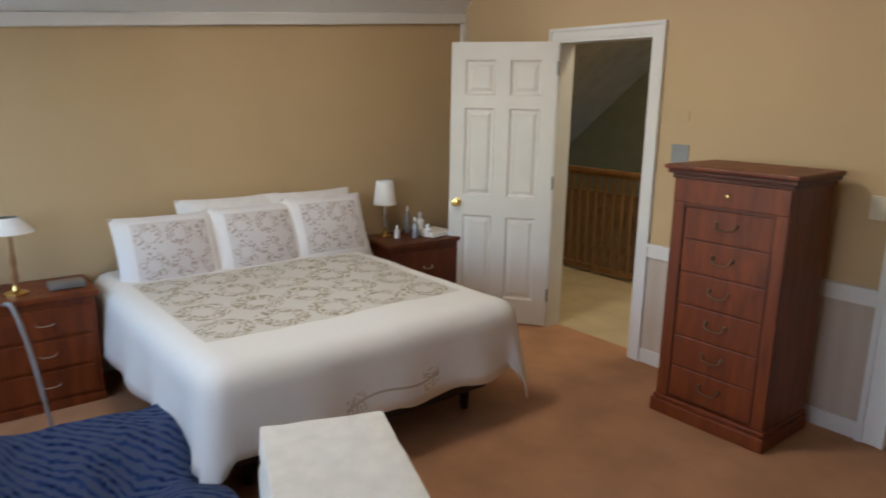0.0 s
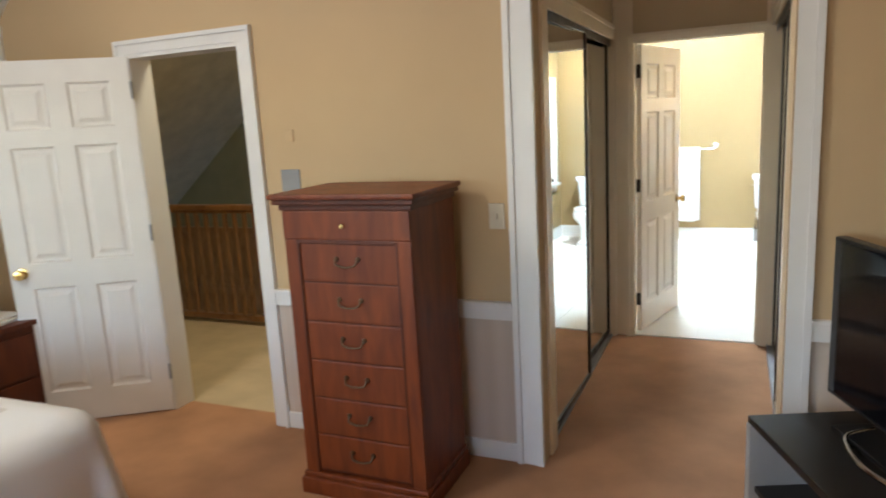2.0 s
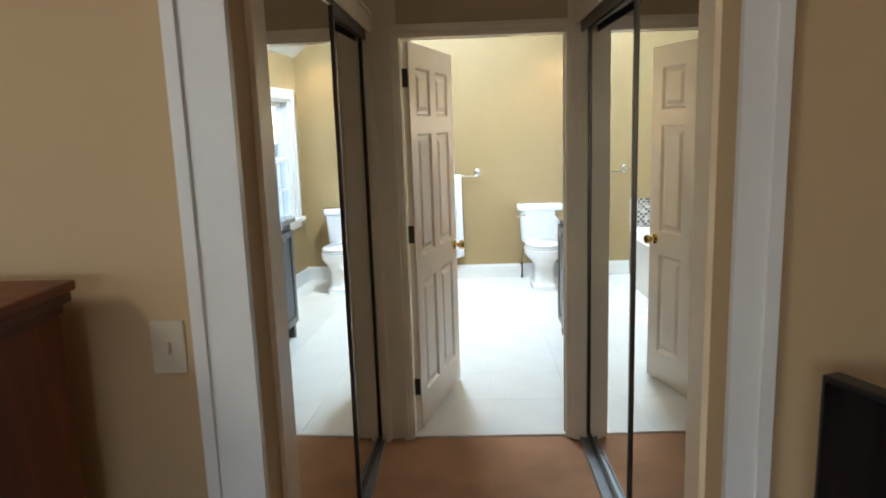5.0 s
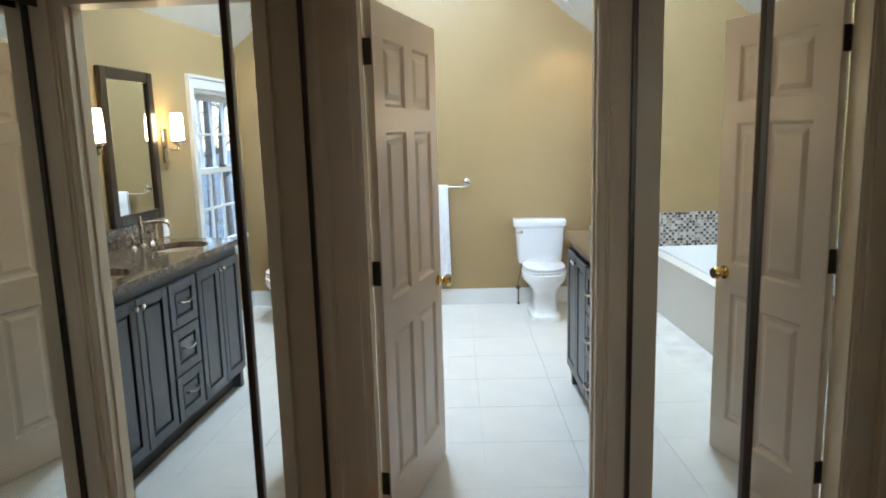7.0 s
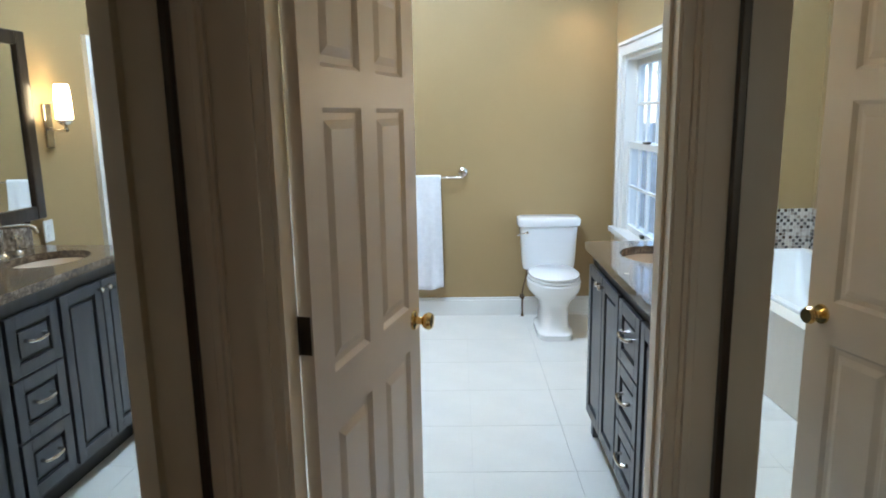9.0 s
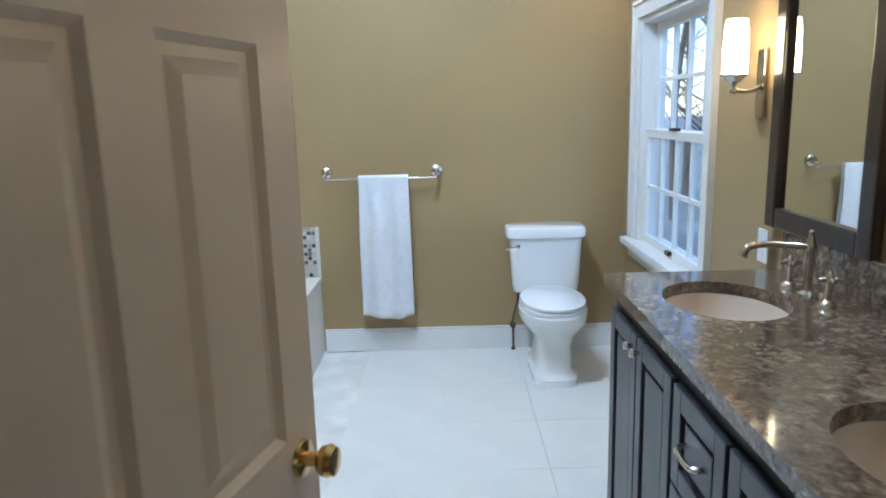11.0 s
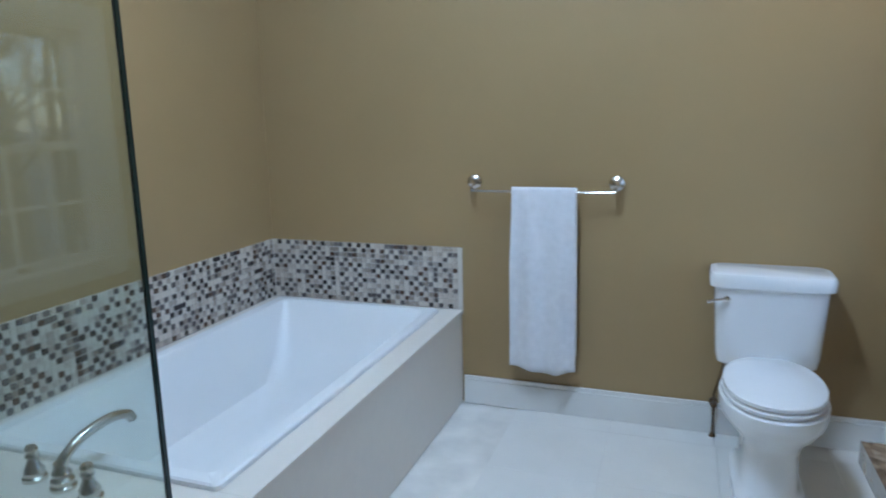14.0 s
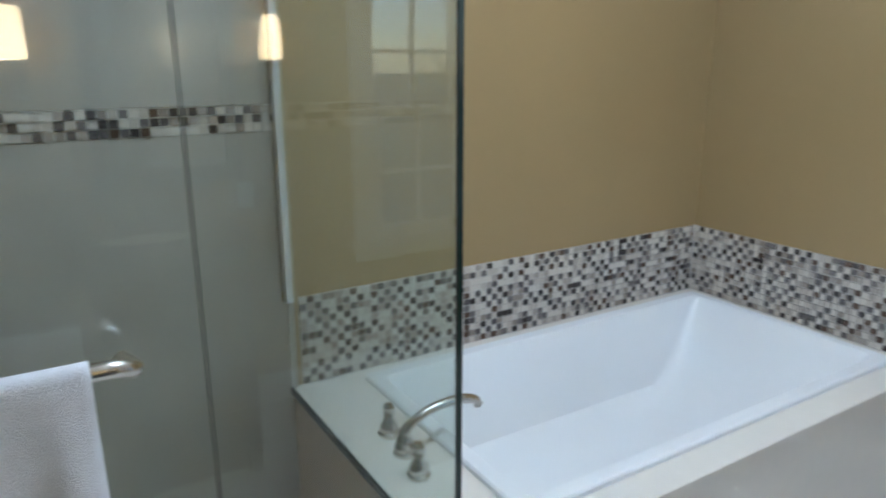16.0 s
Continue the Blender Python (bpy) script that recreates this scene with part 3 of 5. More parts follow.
structure("floor_stairwell", boxes((-6.2, -1.87, 1.62, 3.2, -2.5, -2.4)), CARPET2, "stairwell floor below", "floor")

# ---- outdoors ----
structure("ground", boxes((-300, 300, -300, 300, -3.6, -3.2)), GRASS, "dull winter lawn", "ground")


def bare_tree(x, y, h, seed):
    rnd = random.Random(seed)
    t = thing("bare_tree", pose(x, y, -3.2, 0, 0, rnd.uniform(0, 360)), "tall bare grey winter tree", "tree", "trees outside the window")
    tb, bb = bmesh.new(), bmesh.new()
    trunk = arc([(0, 0, 0), (rnd.uniform(-.2, .2), 0.1, h * .35), (rnd.uniform(-.4, .4), -0.1, h * .7), (rnd.uniform(-.5, .5), 0, h)], 5)
    tube(tb, trunk, [0.20 * (1 - 0.9 * i / len(trunk)) for i in range(len(trunk))], 8)
    for i in range(34):
        z = rnd.uniform(0.25, 0.98)
        p = trunk[min(len(trunk) - 1, int(z * len(trunk)))]
        a, ln = rnd.uniform(0, 6.28), rnd.uniform(0.9, 2.4) * (1.2 - z * 0.6)
        d = Vector((math.cos(a), math.sin(a), rnd.uniform(0.35, 1.0)))
        q = p + d * ln * 0.5 + Vector((0, 0, rnd.uniform(-.1, .2)))
        e = p + d * ln + Vector((rnd.uniform(-.2, .2), rnd.uniform(-.2, .2), rnd.uniform(0, .4)))
        tube(bb, [p, q, e], [0.045 * (1.15 - z), 0.028 * (1.15 - z), 0.006], 5)
        for _ in range(4):
            s0 = p.lerp(e, rnd.uniform(0.3, 0.95))
            e2 = s0 + Vector((rnd.uniform(-.6, .6), rnd.uniform(-.6, .6), rnd.uniform(0, .7)))
            tube(bb, [s0, s0.lerp(e2, 0.5) + Vector((0, 0, .05)), e2], [0.012, 0.008, 0.003], 4)
    part("trunk", tb, BARK, t, smooth=True)
    part("crown", bb, BARK, t, "bare twigs")


for k, (x, y, h) in enumerate(((7, 9.5, 11), (9, 14, 13), (8.5, 18, 12), (12, 12.5, 14), (11, 22, 13), (15, 18, 15), (16, 26, 14), (6.5, 12.6, 9), (19, 21, 15), (13, 31, 14), (10, 26, 12), (14, 14.5, 17), (13, 19.5, 16), (17, 23, 18), (20, 27, 18), (18, 32, 17), (22, 24, 19), (16, 38, 17), (24, 34, 19), (21, 40, 18), (27, 30, 20), (12, 36, 16), (9.5, 30, 14), (11, 16.5, 15), (8, 22, 13))):
    bare_tree(x, y, h, 40 + k)


# ---- doors ----
def panel_door(m, w, label, hinge_mat, paint):
    """Six-panel door: hinge edge at the thing's origin, leaf along +x, faces at y = 0 and -0.035."""
    d = thing("door", m, label, "door", kind="structure")
    h, st, t = 2.02, 0.105, 0.035
    mid = (w - 3 * st) / 2
    zs = ((0.19, 0.80), (0.94, 1.57), (1.66, 1.90))
    rows = [(0, st, -t, 0, 0.008, h), (w - st, w, -t, 0, 0.008, h), (st + mid, 2 * st + mid, -t, 0, 0.19, 1.90)]
    for a, b in ((0.008, 0.19), (0.80, 0.94), (1.57, 1.66), (1.90, h)):
        rows.append((st, w - st, -t, 0, a, b))
    rows = [r if r[0] == 0 or r[1] == w else ((st, w - st, *r[2:]) if r[0] == st else r) for r in rows]
    rows = [r for r in rows if not (r[0] > st + 0.01 and r[1] < w - st - 0.01)]
    for a, b in zs:
        rows.append((st + mid, 2 * st + mid, -t, 0, a, b))
    part("leaf_frame", boxes(*rows), paint, d)
    for a, b in zs:
        for x0 in (st, 2 * st + mid):
            bm = bmesh.new()
            for y_out, y_in in ((0.0, -0.012), (-t, -t + 0.012)):
                steps = ((0.0, y_out), (0.012, y_in), (0.028, y_in), (0.05, y_out + (y_in - y_out) * 0.25))
                rings = [[(x0 + i, y, a + i), (x0 + mid - i, y, a + i), (x0 + mid - i, y, b - i), (x0 + i, y, b - i)] for i, y in steps]
                loft(bm, rings, False, True)
            part("door_panel", bm, paint, d)
    kb = bmesh.new()
    for s_ in (1, -1):
        y0 = 0.0 if s_ > 0 else -t
        lathe(kb, [(0.002, y0), (0.033, y0 + 0.001 * s_), (0.031, y0 + 0.008 * s_), (0.013, y0 + 0.012 * s_), (0.012, y0 + 0.03 * s_), (0.024, y0 + 0.038 * s_), (0.029, y0 + 0.052 * s_), (0.024, y0 + 0.064 * s_), (0.002, y0 + 0.067 * s_)], (w - 0.062, 0, 0.89), "y", 20)
    part("door_knob", kb, BRASS, d, "polished brass knob", True)
    for z in (0.20, 1.02, 1.80):
        hb = bmesh.new()
        lathe(hb, [(0.001, z - 0.002), (0.008, z), (0.008, z + 0.09), (0.001, z + 0.092)], (-0.004, 0.004, 0), "z", 10)
        box(hb, -0.0025, 0.0, -0.03, 0.0, z, z + 0.09)
        part("hinge", hb, hinge_mat, d, "", True)
    return d


panel_door(pose(-2.705, -0.02, 0, 0, 0, 180 + 33), 0.755, "cream six-panel door standing wide open into the bedroom", GREYMET, DOORW)
panel_door(pose(-0.335, 2.085, 0, 0, 0, 75.5), 0.775, "cream six-panel door open into the bathroom", BRONZE, DOOR_TAN)


# ---- windows ----
def sash_window(y0, y1, z0, z1, x):
    """Double-hung window in a wall along y; glass faces x."""
    w = thing("window_1", pose(x, y0, z0), "white double-hung sash window with small panes", "window", kind="structure")
    W, H = y1 - y0, z1 - z0
    part("window_casing", boxes((-0.02, 0, -0.09, 0, 0, H + 0.09), (-0.02, 0, W, W + 0.09, 0, H + 0.09), (-0.02, 0, 0, W, H, H + 0.09), (-0.03, -0.001, -0.092, -0.07, 0.006, H + 0.092), (-0.03, -0.001, W + 0.07, W + 0.092, 0.006, H + 0.092), (-0.03, -0.001, -0.07, W + 0.07, H + 0.07, H + 0.092)), TRIM, w)
    part("window_sill", boxes((-0.06, 0.0, -0.12, W + 0.12, -0.03, 0.005), (0.0, 0.12, 0.001, W - 0.001, -0.002, 0.005), (-0.02, 0, -0.09, W + 0.09, -0.10, -0.03)), TRIM, w)
    part("window_frame", boxes((0.001, 0.13, -0.002, 0.03, 0.005, H), (0.001, 0.13, W - 0.03, W + 0.002, 0.005, H), (0.001, 0.13, 0.03, W - 0.03, H - 0.03, H + 0.002), (0.08, 0.14, 0.03, W - 0.03, 0, 0.02)), TRIM, w)
    for nm, za, zb, xo in (("lower_sash", 0.006, H / 2 + 0.02, 0.03), ("upper_sash", H / 2 - 0.02, H - 0.03, 0.075)):
        r = 0.042
        a, b = 0.03, W - 0.03
        s_ = part(nm, boxes((xo, xo + 0.04, a, a + r, za, zb), (xo, xo + 0.04, b - r, b, za, zb), (xo, xo + 0.04, a + r, b - r, za, za + r), (xo, xo + 0.04, a + r, b - r, zb - r, zb), bevel=0.003), TRIM, w)
        iw, ih = (b - a - 2 * r), (zb - za - 2 * r)
        for k in range(1, 4):
            yy = a + r + iw * k / 4
            part("glazing_bar", boxes((xo + 0.008, xo + 0.03, yy - 0.009, yy + 0.009, za + r, zb - r)), TRIM, s_)
        for k in range(4):
            ya = a + r + iw * k / 4 + (0.009 if k else 0)
            yb = a + r + iw * (k + 1) / 4 - (0.009 if k < 3 else 0)
            zz = za + r + ih / 2
            part("glazing_bar", boxes((xo + 0.008, xo + 0.03, ya, yb, zz - 0.009, zz + 0.009)), TRIM, s_)
        for k in range(4):
            for j in range(2):
                ya, yb = a + r + iw * k / 4, a + r + iw * (k + 1) / 4
                zc, zd = za + r + ih * j / 2, za + r + ih * (j + 1) / 2
                pn = part("pane", boxes((xo + 0.017, xo + 0.021, ya + 0.002, yb - 0.002, zc + 0.002, zd - 0.002)), PANE, s_, "clear window glass")
                pn.visible_shadow = False
        if nm == "lower_sash":
            part("sash_lock", boxes((xo - 0.02, xo + 0.02, W / 2 - 0.03, W / 2 + 0.03, zb, zb + 0.016), bevel=0.004), BRONZE, s_, "dark sash lock")
            part("sash_lift", boxes((xo - 0.02, xo, W / 2 - 0.03, W / 2 + 0.03, za + 0.012, za + 0.035), bevel=0.004), BRONZE, s_, "dark sash lift")
    return w


sash_window(4.50, 5.52, 0.72, 1.93, 1.20)
for x0, x1, n_ in ((-3.45, -2.35, 2), (-1.6, -0.2, 3)):
    w = thing("window_%d" % n_, pose(x0, -4.88, 0.85), "white framed bedroom window", "window", kind="structure")
    W, H = x1 - x0, 1.3
    part("window_frame", boxes((0, 0.05, -0.05, -0.0, 0, H), (W - 0.05, W, -0.05, 0, 0, H), (0.05, W - 0.05, -0.05, 0, 0, 0.05), (0.05, W - 0.05, -0.05, 0, H - 0.05, H), (0.05, W - 0.05, -0.05, 0, H / 2 - 0.025, H / 2 + 0.025)), TRIM, w)
    part("window_sill", boxes((-0.06, W + 0.06, 0, 0.06, -0.03, 0), bevel=0.004), TRIM, w)


# ---- bedroom things ----
def drape(bm, x0, x1, y0, y1, top, drop, step=0.05, open_x0=True, seed=1, low=None):
    """A cover over a block: flat on top, rounded over the edges, hanging with folds."""
    rnd = noise
    def place(u, v):
        ex = max(0.0, u - x1) - (0 if open_x0 else max(0.0, x0 - u))
        ey = max(0.0, v - y1) - max(0.0, y0 - v)
        d = math.hypot(ex, ey)
        if d > drop * 1.36:
            ex, ey, d = ex * drop * 1.36 / d, ey * drop * 1.36 / d, drop * 1.36
        bx, by = min(max(u, x0), x1), min(max(v, y0), y1)
        z = top + 0.012 * rnd.noise((u * 2.2, v * 2.2, seed)) + 0.004 * rnd.noise((u * 9, v * 9, seed))
        if d < 1e-6:
            return Vector((bx, by, z))
        dx, dy = ex / d, ey / d
        rr = 0.10
        a = min(d / rr, math.pi / 2)
        out, down = rr * math.sin(a), rr * (1 - math.cos(a))
        hang = max(0.0, d - rr * math.pi / 2)
        along = u * dy * dy + v * dx * dx
        fold = (0.020 * math.sin(along * 13 + seed) + 0.03 * rnd.noise((along * 3, hang, seed))) * min(1, hang / 0.25) * (1 - 1.9 * abs(dx * dy))
        flare = 0.07 * hang + fold + 0.24 * abs(dx * dy) * hang
        return Vector((bx + dx * (out + flare), by + dy * (out + flare), max(0.02, z - down - hang * (0.95 + 0.09 * abs(math.sin(along * 8))))))
    us = [x0 + i * step for i in range(int((x1 + drop - x0) / step) + 1)]
    vs = [y0 - drop + i * step for i in range(int((y1 - y0 + 2 * drop) / step) + 1)]
    grid = [[bm.verts.new(place(u, v)) for v in vs] for u in us]
    for i in range(len(us) - 1):
        for j in range(len(vs) - 1):
            if math.hypot(max(0.0, us[i] - x1), max(0.0, vs[j] - y1, y0 - vs[j + 1])) < drop * 1.36:
                bm.faces.new((grid[i][j], grid[i + 1][j], grid[i + 1][j + 1], grid[i][j + 1]))
    bmesh.ops.delete(bm, geom=[v for v in bm.verts if not v.link_faces], context="VERTS")
    return bm


SPREAD = embroidered("embroidered_bedspread", (0.80, 0.785, 0.745), (0.34, 0.28, 0.18), 0.28, (0.38, 0.08), (1.50, 1.48), 0.6, spray=(1.80, 0.55, 1.06, 0.30))
bed = thing("bed", pose(-3.70, -2.76, 0), "low double bed against the wall", "bed")
part("bed_base", boxes((0.02, 1.72, 0.08, 1.50, 0.12, 0.34), bevel=0.02), DARKWD, bed)
part("mattress", boxes((0.02, 1.74, 0.06, 1.52, 0.34, 0.585), bevel=0.05), LINEN, bed)
for x in (0.12, 1.65):
    for y in (0.18, 1.40):
        part("leg", lathe(bmesh.new(), [(0.02, 0), (0.03, 0.12)], (x, y, 0)), DARKWD, bed)
bs = solid("bedspread", drape(bmesh.new(), 0.02, 1.75, 0.05, 1.53, 0.615, 0.45, seed=3), SPREAD, "cream bedspread embroidered with tan scrolls", "bedspread", m=pose(-3.70, -2.76, 0), smooth=True)
sm = bs.modifiers.new("thickness", "SOLIDIFY")
sm.thickness = 0.012


PILLOW = embroidered("embroidered_pillowcase", (0.82, 0.80, 0.80), (0.38, 0.29, 0.25), 0.17, (-0.205, -0.17), (0.22, 0.17), 0.5)


def pillow(name, m, w, h, t, material, label):
    bm = bmesh.new()
    n_ = 16
    for s_ in (1, -1):
        g = []
        for i in range(n_ + 1):
            row = []
            for j in range(n_ + 1):
                u, v = 2 * i / n_ - 1, 2 * j / n_ - 1
                bulge = ((1 - abs(u) ** 2.6) * (1 - abs(v) ** 2.6)) ** 0.6
                pin = 1 - 0.05 * (1 - abs(u) ** 2) * abs(v) - 0.0
                row.append(bm.verts.new((u * w / 2 * (1 - 0.05 * (1 - v * v)), v * h / 2 * pin, s_ * (t / 2 * bulge + 0.004) + 0.006 * noise.noise((u * 3 + w, v * 3, t * 9)))))
            g.append(row)
        for i in range(n_):
            for j in range(n_):
                bm.faces.new((g[i][j], g[i + 1][j], g[i + 1][j + 1], g[i][j + 1]))
    bmesh.ops.remove_doubles(bm, verts=bm.verts, dist=0.009)
    return solid(name, bm, material, label, "pillow", m=m, smooth=True, group="pillows on the bed")


for y, dz in ((-2.42, -0.05), (-1.88, -0.04), (-1.38, -0.02)):
    pillow("pillow", pose(-3.46, y, 0.79 + dz, 0, 66, 0) @ pose(0, 0, 0, 0, 0, 90), 0.60, 0.46, 0.16, PILLOW, "white pillow embroidered with brown scrolls")
for y in (-1.98, -1.44):
    pillow("pillow", pose(-3.60, y, 0.785, 0, 76, 0) @ pose(0, 0, 0, 0, 0, 90), 0.68, 0.46, 0.13, LINEN, "plain white pillow behind the others")


def bail_pull(bm, x, y, z, w):
    """A curved drop handle with two rosettes, on a front that faces -y."""
    for s_ in (-1, 1):
        lathe(bm, [(0.001, y - 0.012), (0.008, y - 0.01), (0.011, y - 0.002), (0.011, y)], (x + s_ * w / 2, 0, z), "y", 10)
    tube(bm, arc([(x - w / 2, y - 0.012, z), (x - w * 0.42, y - 0.02, z - 0.022), (x, y - 0.022, z - 0.03), (x + w * 0.42, y - 0.02, z - 0.022), (x + w / 2, y - 0.012, z)], 5), 0.0042, 8)
    return bm


def tall_chest():
    w, d, h = 0.585, 0.43, 1.335
    c = thing("tall_chest", pose(-1.415, -0.09, 0), "tall cherry-red wooden chest of seven drawers", "chest")
    # the thing's front faces -y, its back stands to the wall
    part("plinth", boxes((-0.02, w + 0.02, -d - 0.035, 0, 0, 0.075), (-0.012, w + 0.012, -d - 0.022, 0, 0.075, 0.10), bevel=0.008), CHERRY, c)
    for nm, r in (("side_panel", (0, 0.02, -d, 0, 0.10, h - 0.07)), ("side_panel", (w - 0.02, w, -d, 0, 0.10, h - 0.07)), ("back_panel", (0.02, w - 0.02, -0.015, 0, 0.10, h - 0.07)), ("bottom_panel", (0.02, w - 0.02, -d + 0.02, -0.02, 0.10, 0.12))):
        part(nm, boxes(r), CHERRY, c)
    for x0, x1 in ((0.0, 0.065), (w - 0.065, w)):
        part("front_stile", boxes((x0, x1, -d - 0.012, -d, 0.10, h - 0.19), bevel=0.004), CHERRY, c)
    part("cornice", boxes((-0.012, w + 0.012, -d - 0.02, 0, h - 0.07, h - 0.045), (-0.03, w + 0.03, -d - 0.04, 0, h - 0.045, h - 0.022), bevel=0.006), CHERRY_D, c)
    part("top", boxes((-0.042, w + 0.042, -d - 0.055, 0.0, h - 0.022, h), bevel=0.007), CHERRY, c)
    fr = part("frieze_drawer", boxes((0.0, w, -d - 0.016, -d + 0.012, h - 0.19, h - 0.07), bevel=0.006), CHERRY, c)
    part("moulding", boxes((0.06, w - 0.06, -d - 0.014, -d + 0.005, h - 0.208, h - 0.188), (0.058, 0.07, -d - 0.015, -d + 0.005, 0.10, h - 0.188), (w - 0.07, w - 0.058, -d - 0.015, -d + 0.005, 0.10, h - 0.188), bevel=0.004), CHERRY_D, c)
    part("knob", lathe(bmesh.new(), [(0.001, -d - 0.036), (0.009, -d - 0.034), (0.011, -d - 0.027), (0.005, -d - 0.02), (0.005, -d - 0.01)], (w / 2, 0, h - 0.13), "y", 12), BRASS, fr, "small brass knob", True)
    z0, n_ = 0.115, 6
    dh = (h - 0.20 - z0) / n_
    for k in range(n_):
        za = z0 + k * dh
        dr = part("drawer", boxes((0.071, w - 0.071, -d - 0.008, -d + 0.02, za + 0.004, za + dh - 0.003), bevel=0.005), CHERRY, c)
        part("drawer_pull", bail_pull(bmesh.new(), w / 2, -d - 0.008, za + dh * 0.60, 0.10), PEWTER, dr, "antique metal drop handle", True)
        part("drawer_rail", boxes((0.065, w - 0.065, -d - 0.004, -d + 0.01, za - 0.006, za + 0.004)), CHERRY_D, c)
    return c


tall_chest()


def nightstand(m, w, d, h, material, n_, label):
    """Front faces +x."""
    c = thing("nightstand", m, label, "nightstand", "nightstands by the bed")
    part("body", boxes((0.02, d, 0, w, 0.05, h - 0.03), bevel=0.004), material, c)
    part("plinth", boxes((0.0, d + 0.008, -0.006, w + 0.006, 0, 0.05), bevel=0.004), material, c)
    part("top", boxes((0.0, d + 0.02, -0.02, w + 0.02, h - 0.03, h), bevel=0.008), material, c)
    dh = (h - 0.12) / n_
    for k in range(n_):
        za = 0.07 + k * dh
        dr = part("drawer", boxes((d, d + 0.012, 0.03, w - 0.03, za, za + dh - 0.02), bevel=0.004), material, c)
        bm = bmesh.new()
        y = w / 2
        tube(bm, arc([(d + 0.012, y - 0.04, za + dh * .5), (d + 0.03, y - 0.03, za + dh * .42), (d + 0.03, y + 0.03, za + dh * .42), (d + 0.012, y + 0.04, za + dh * .5)], 4), 0.004, 8)
        part("drawer_pull", bm, NICKEL, dr, "antique metal handle", True)
    return c


nightstand(pose(-3.70, -3.36, 0), 0.50, 0.38, 0.62, CHERRY, 3, "cherry wood nightstand with three drawers")
nightstand(pose(-3.70, -0.98, 0), 0.60, 0.42, 0.63, CHERRY_D, 2, "dark cherry nightstand crowded with small bottles")


def table_lamp(m, h, r0, r1, sh, stem_mat, label, glass=False):
    l_ = thing("table_lamp", m, label, "lamp")
    part("base", lathe(bmesh.new(), [(0.001, 0), (0.055, 0), (0.055, 0.012), (0.02, 0.025), (0.014, 0.05)]), NICKEL if glass else BRASS, l_, "", True)
    part("stem", lathe(bmesh.new(), [(0.014, 0.05), (0.02, 0.09), (0.011, 0.13), (0.017, h * .45), (0.009, h * .55), (0.008, h - sh * .4)]), stem_mat, l_, "", True)
    bm = bmesh.new()
    lathe(bm, [(r0, h - sh), (r1, h), (r1 - 0.004, h), (r0 - 0.004, h - sh), (r0, h - sh)], k=28)
    part("shade", bm, SHADE, l_, "white fabric shade", True)
    return l_


table_lamp(pose(-3.58, -0.84, 0.63), 0.41, 0.085, 0.062, 0.17, NICKEL, "small table lamp with white tapered shade")
table_lamp(pose(-3.44, -3.20, 0.62), 0.40, 0.115, 0.05, 0.075, OAK, "wooden table lamp with flat white shade")
solid("clock_radio", boxes((-0.05, 0.05, -0.085, 0.085, 0, 0.035), (0.05, 0.052, -0.07, 0.07, 0.008, 0.028), bevel=0.006), GREYMET, "small grey clock radio on the nightstand", "clock", m=pose(-3.45, -2.97, 0.62))


def bottle(x, y, z, r, h, material, label):
    b = thing("bottle", pose(x, y, z), label, "bottle", "bottles on the nightstand")
    part("flask", lathe(bmesh.new(), [(0.001, 0), (r, 0), (r * 1.03, h * .1), (r, h * .62), (r * .4, h * .74), (r * .4, h * .82), (0.001, h * .82)]), material, b, "", True)
    part("cap", lathe(bmesh.new(), [(0.001, h * .82), (r * .5, h * .82), (r * .48, h), (0.001, h)]), WHITEPL, b, "", True)


for x, y, r, h, m_ in ((-3.48, -0.80, .022, .09, WHITEPL), (-3.42, -0.68, .026, .15, GREYMET), (-3.40, -0.58, .032, .09, WHITE_CER), (-3.52, -0.56, .030, .16, WHITEPL), (-3.60, -0.62, .020, .2, GREYMET)):
    bottle(x, y, 0.63, r, h, m_, "small toiletry bottle on the nightstand")
solid("folded_cloth", boxes((-0.11, 0.11, -0.12, 0.12, 0, 0.02), (-0.10, 0.10, -0.115, 0.11, 0.02, 0.035), bevel=0.009), CREAMY, "folded pale cloth on the nightstand", "cloth", m=pose(-3.44, -0.49, 0.63, 0, 0, 8), smooth=True)

# white blanket folded on a low stool
st = thing("stool", pose(-1.25, -2.60, 0, 0, 0, -20), "low cream upholstered stool", "stool")
part("seat", boxes((-0.30, 0.26, -0.24, 0.20, 0.14, 0.38), bevel=0.04), CREAMY, st, "", True)
for x in (-0.25, 0.21):
    for y in (-0.19, 0.15):
        part("leg", lathe(bmesh.new(), [(0.015, 0), (0.024, 0.14)], (x, y, 0)), DARKWD, st)
fbl = thing("folded_blanket", pose(-1.25, -2.60, 0, 0, 0, -20), "white blanket folded in layers on the stool", "blanket")
for k, (a, b) in enumerate(((0.38, 0.417), (0.417, 0.45), (0.45, 0.485))):
    fb = box(bmesh.new(), -0.30 - 0.004 * k, 0.32, -0.235 + 0.003 * k, 0.225, a, b, bevel=0.014)
    bmesh.ops.subdivide_edges(fb, edges=[e for e in fb.edges if e.calc_length() > 0.2], cuts=7, use_grid_fill=True)
    for v in fb.verts:
        v.co += Vector((0.006 * noise.noise((v.co.y * 9, k, 1)), 0.006 * noise.noise((v.co.x * 9, k, 2)), 0.007 * noise.noise((v.co.x * 6, v.co.y * 6, 3))))
    part("blanket_layer", fb, CREAMY, fbl, "", True)

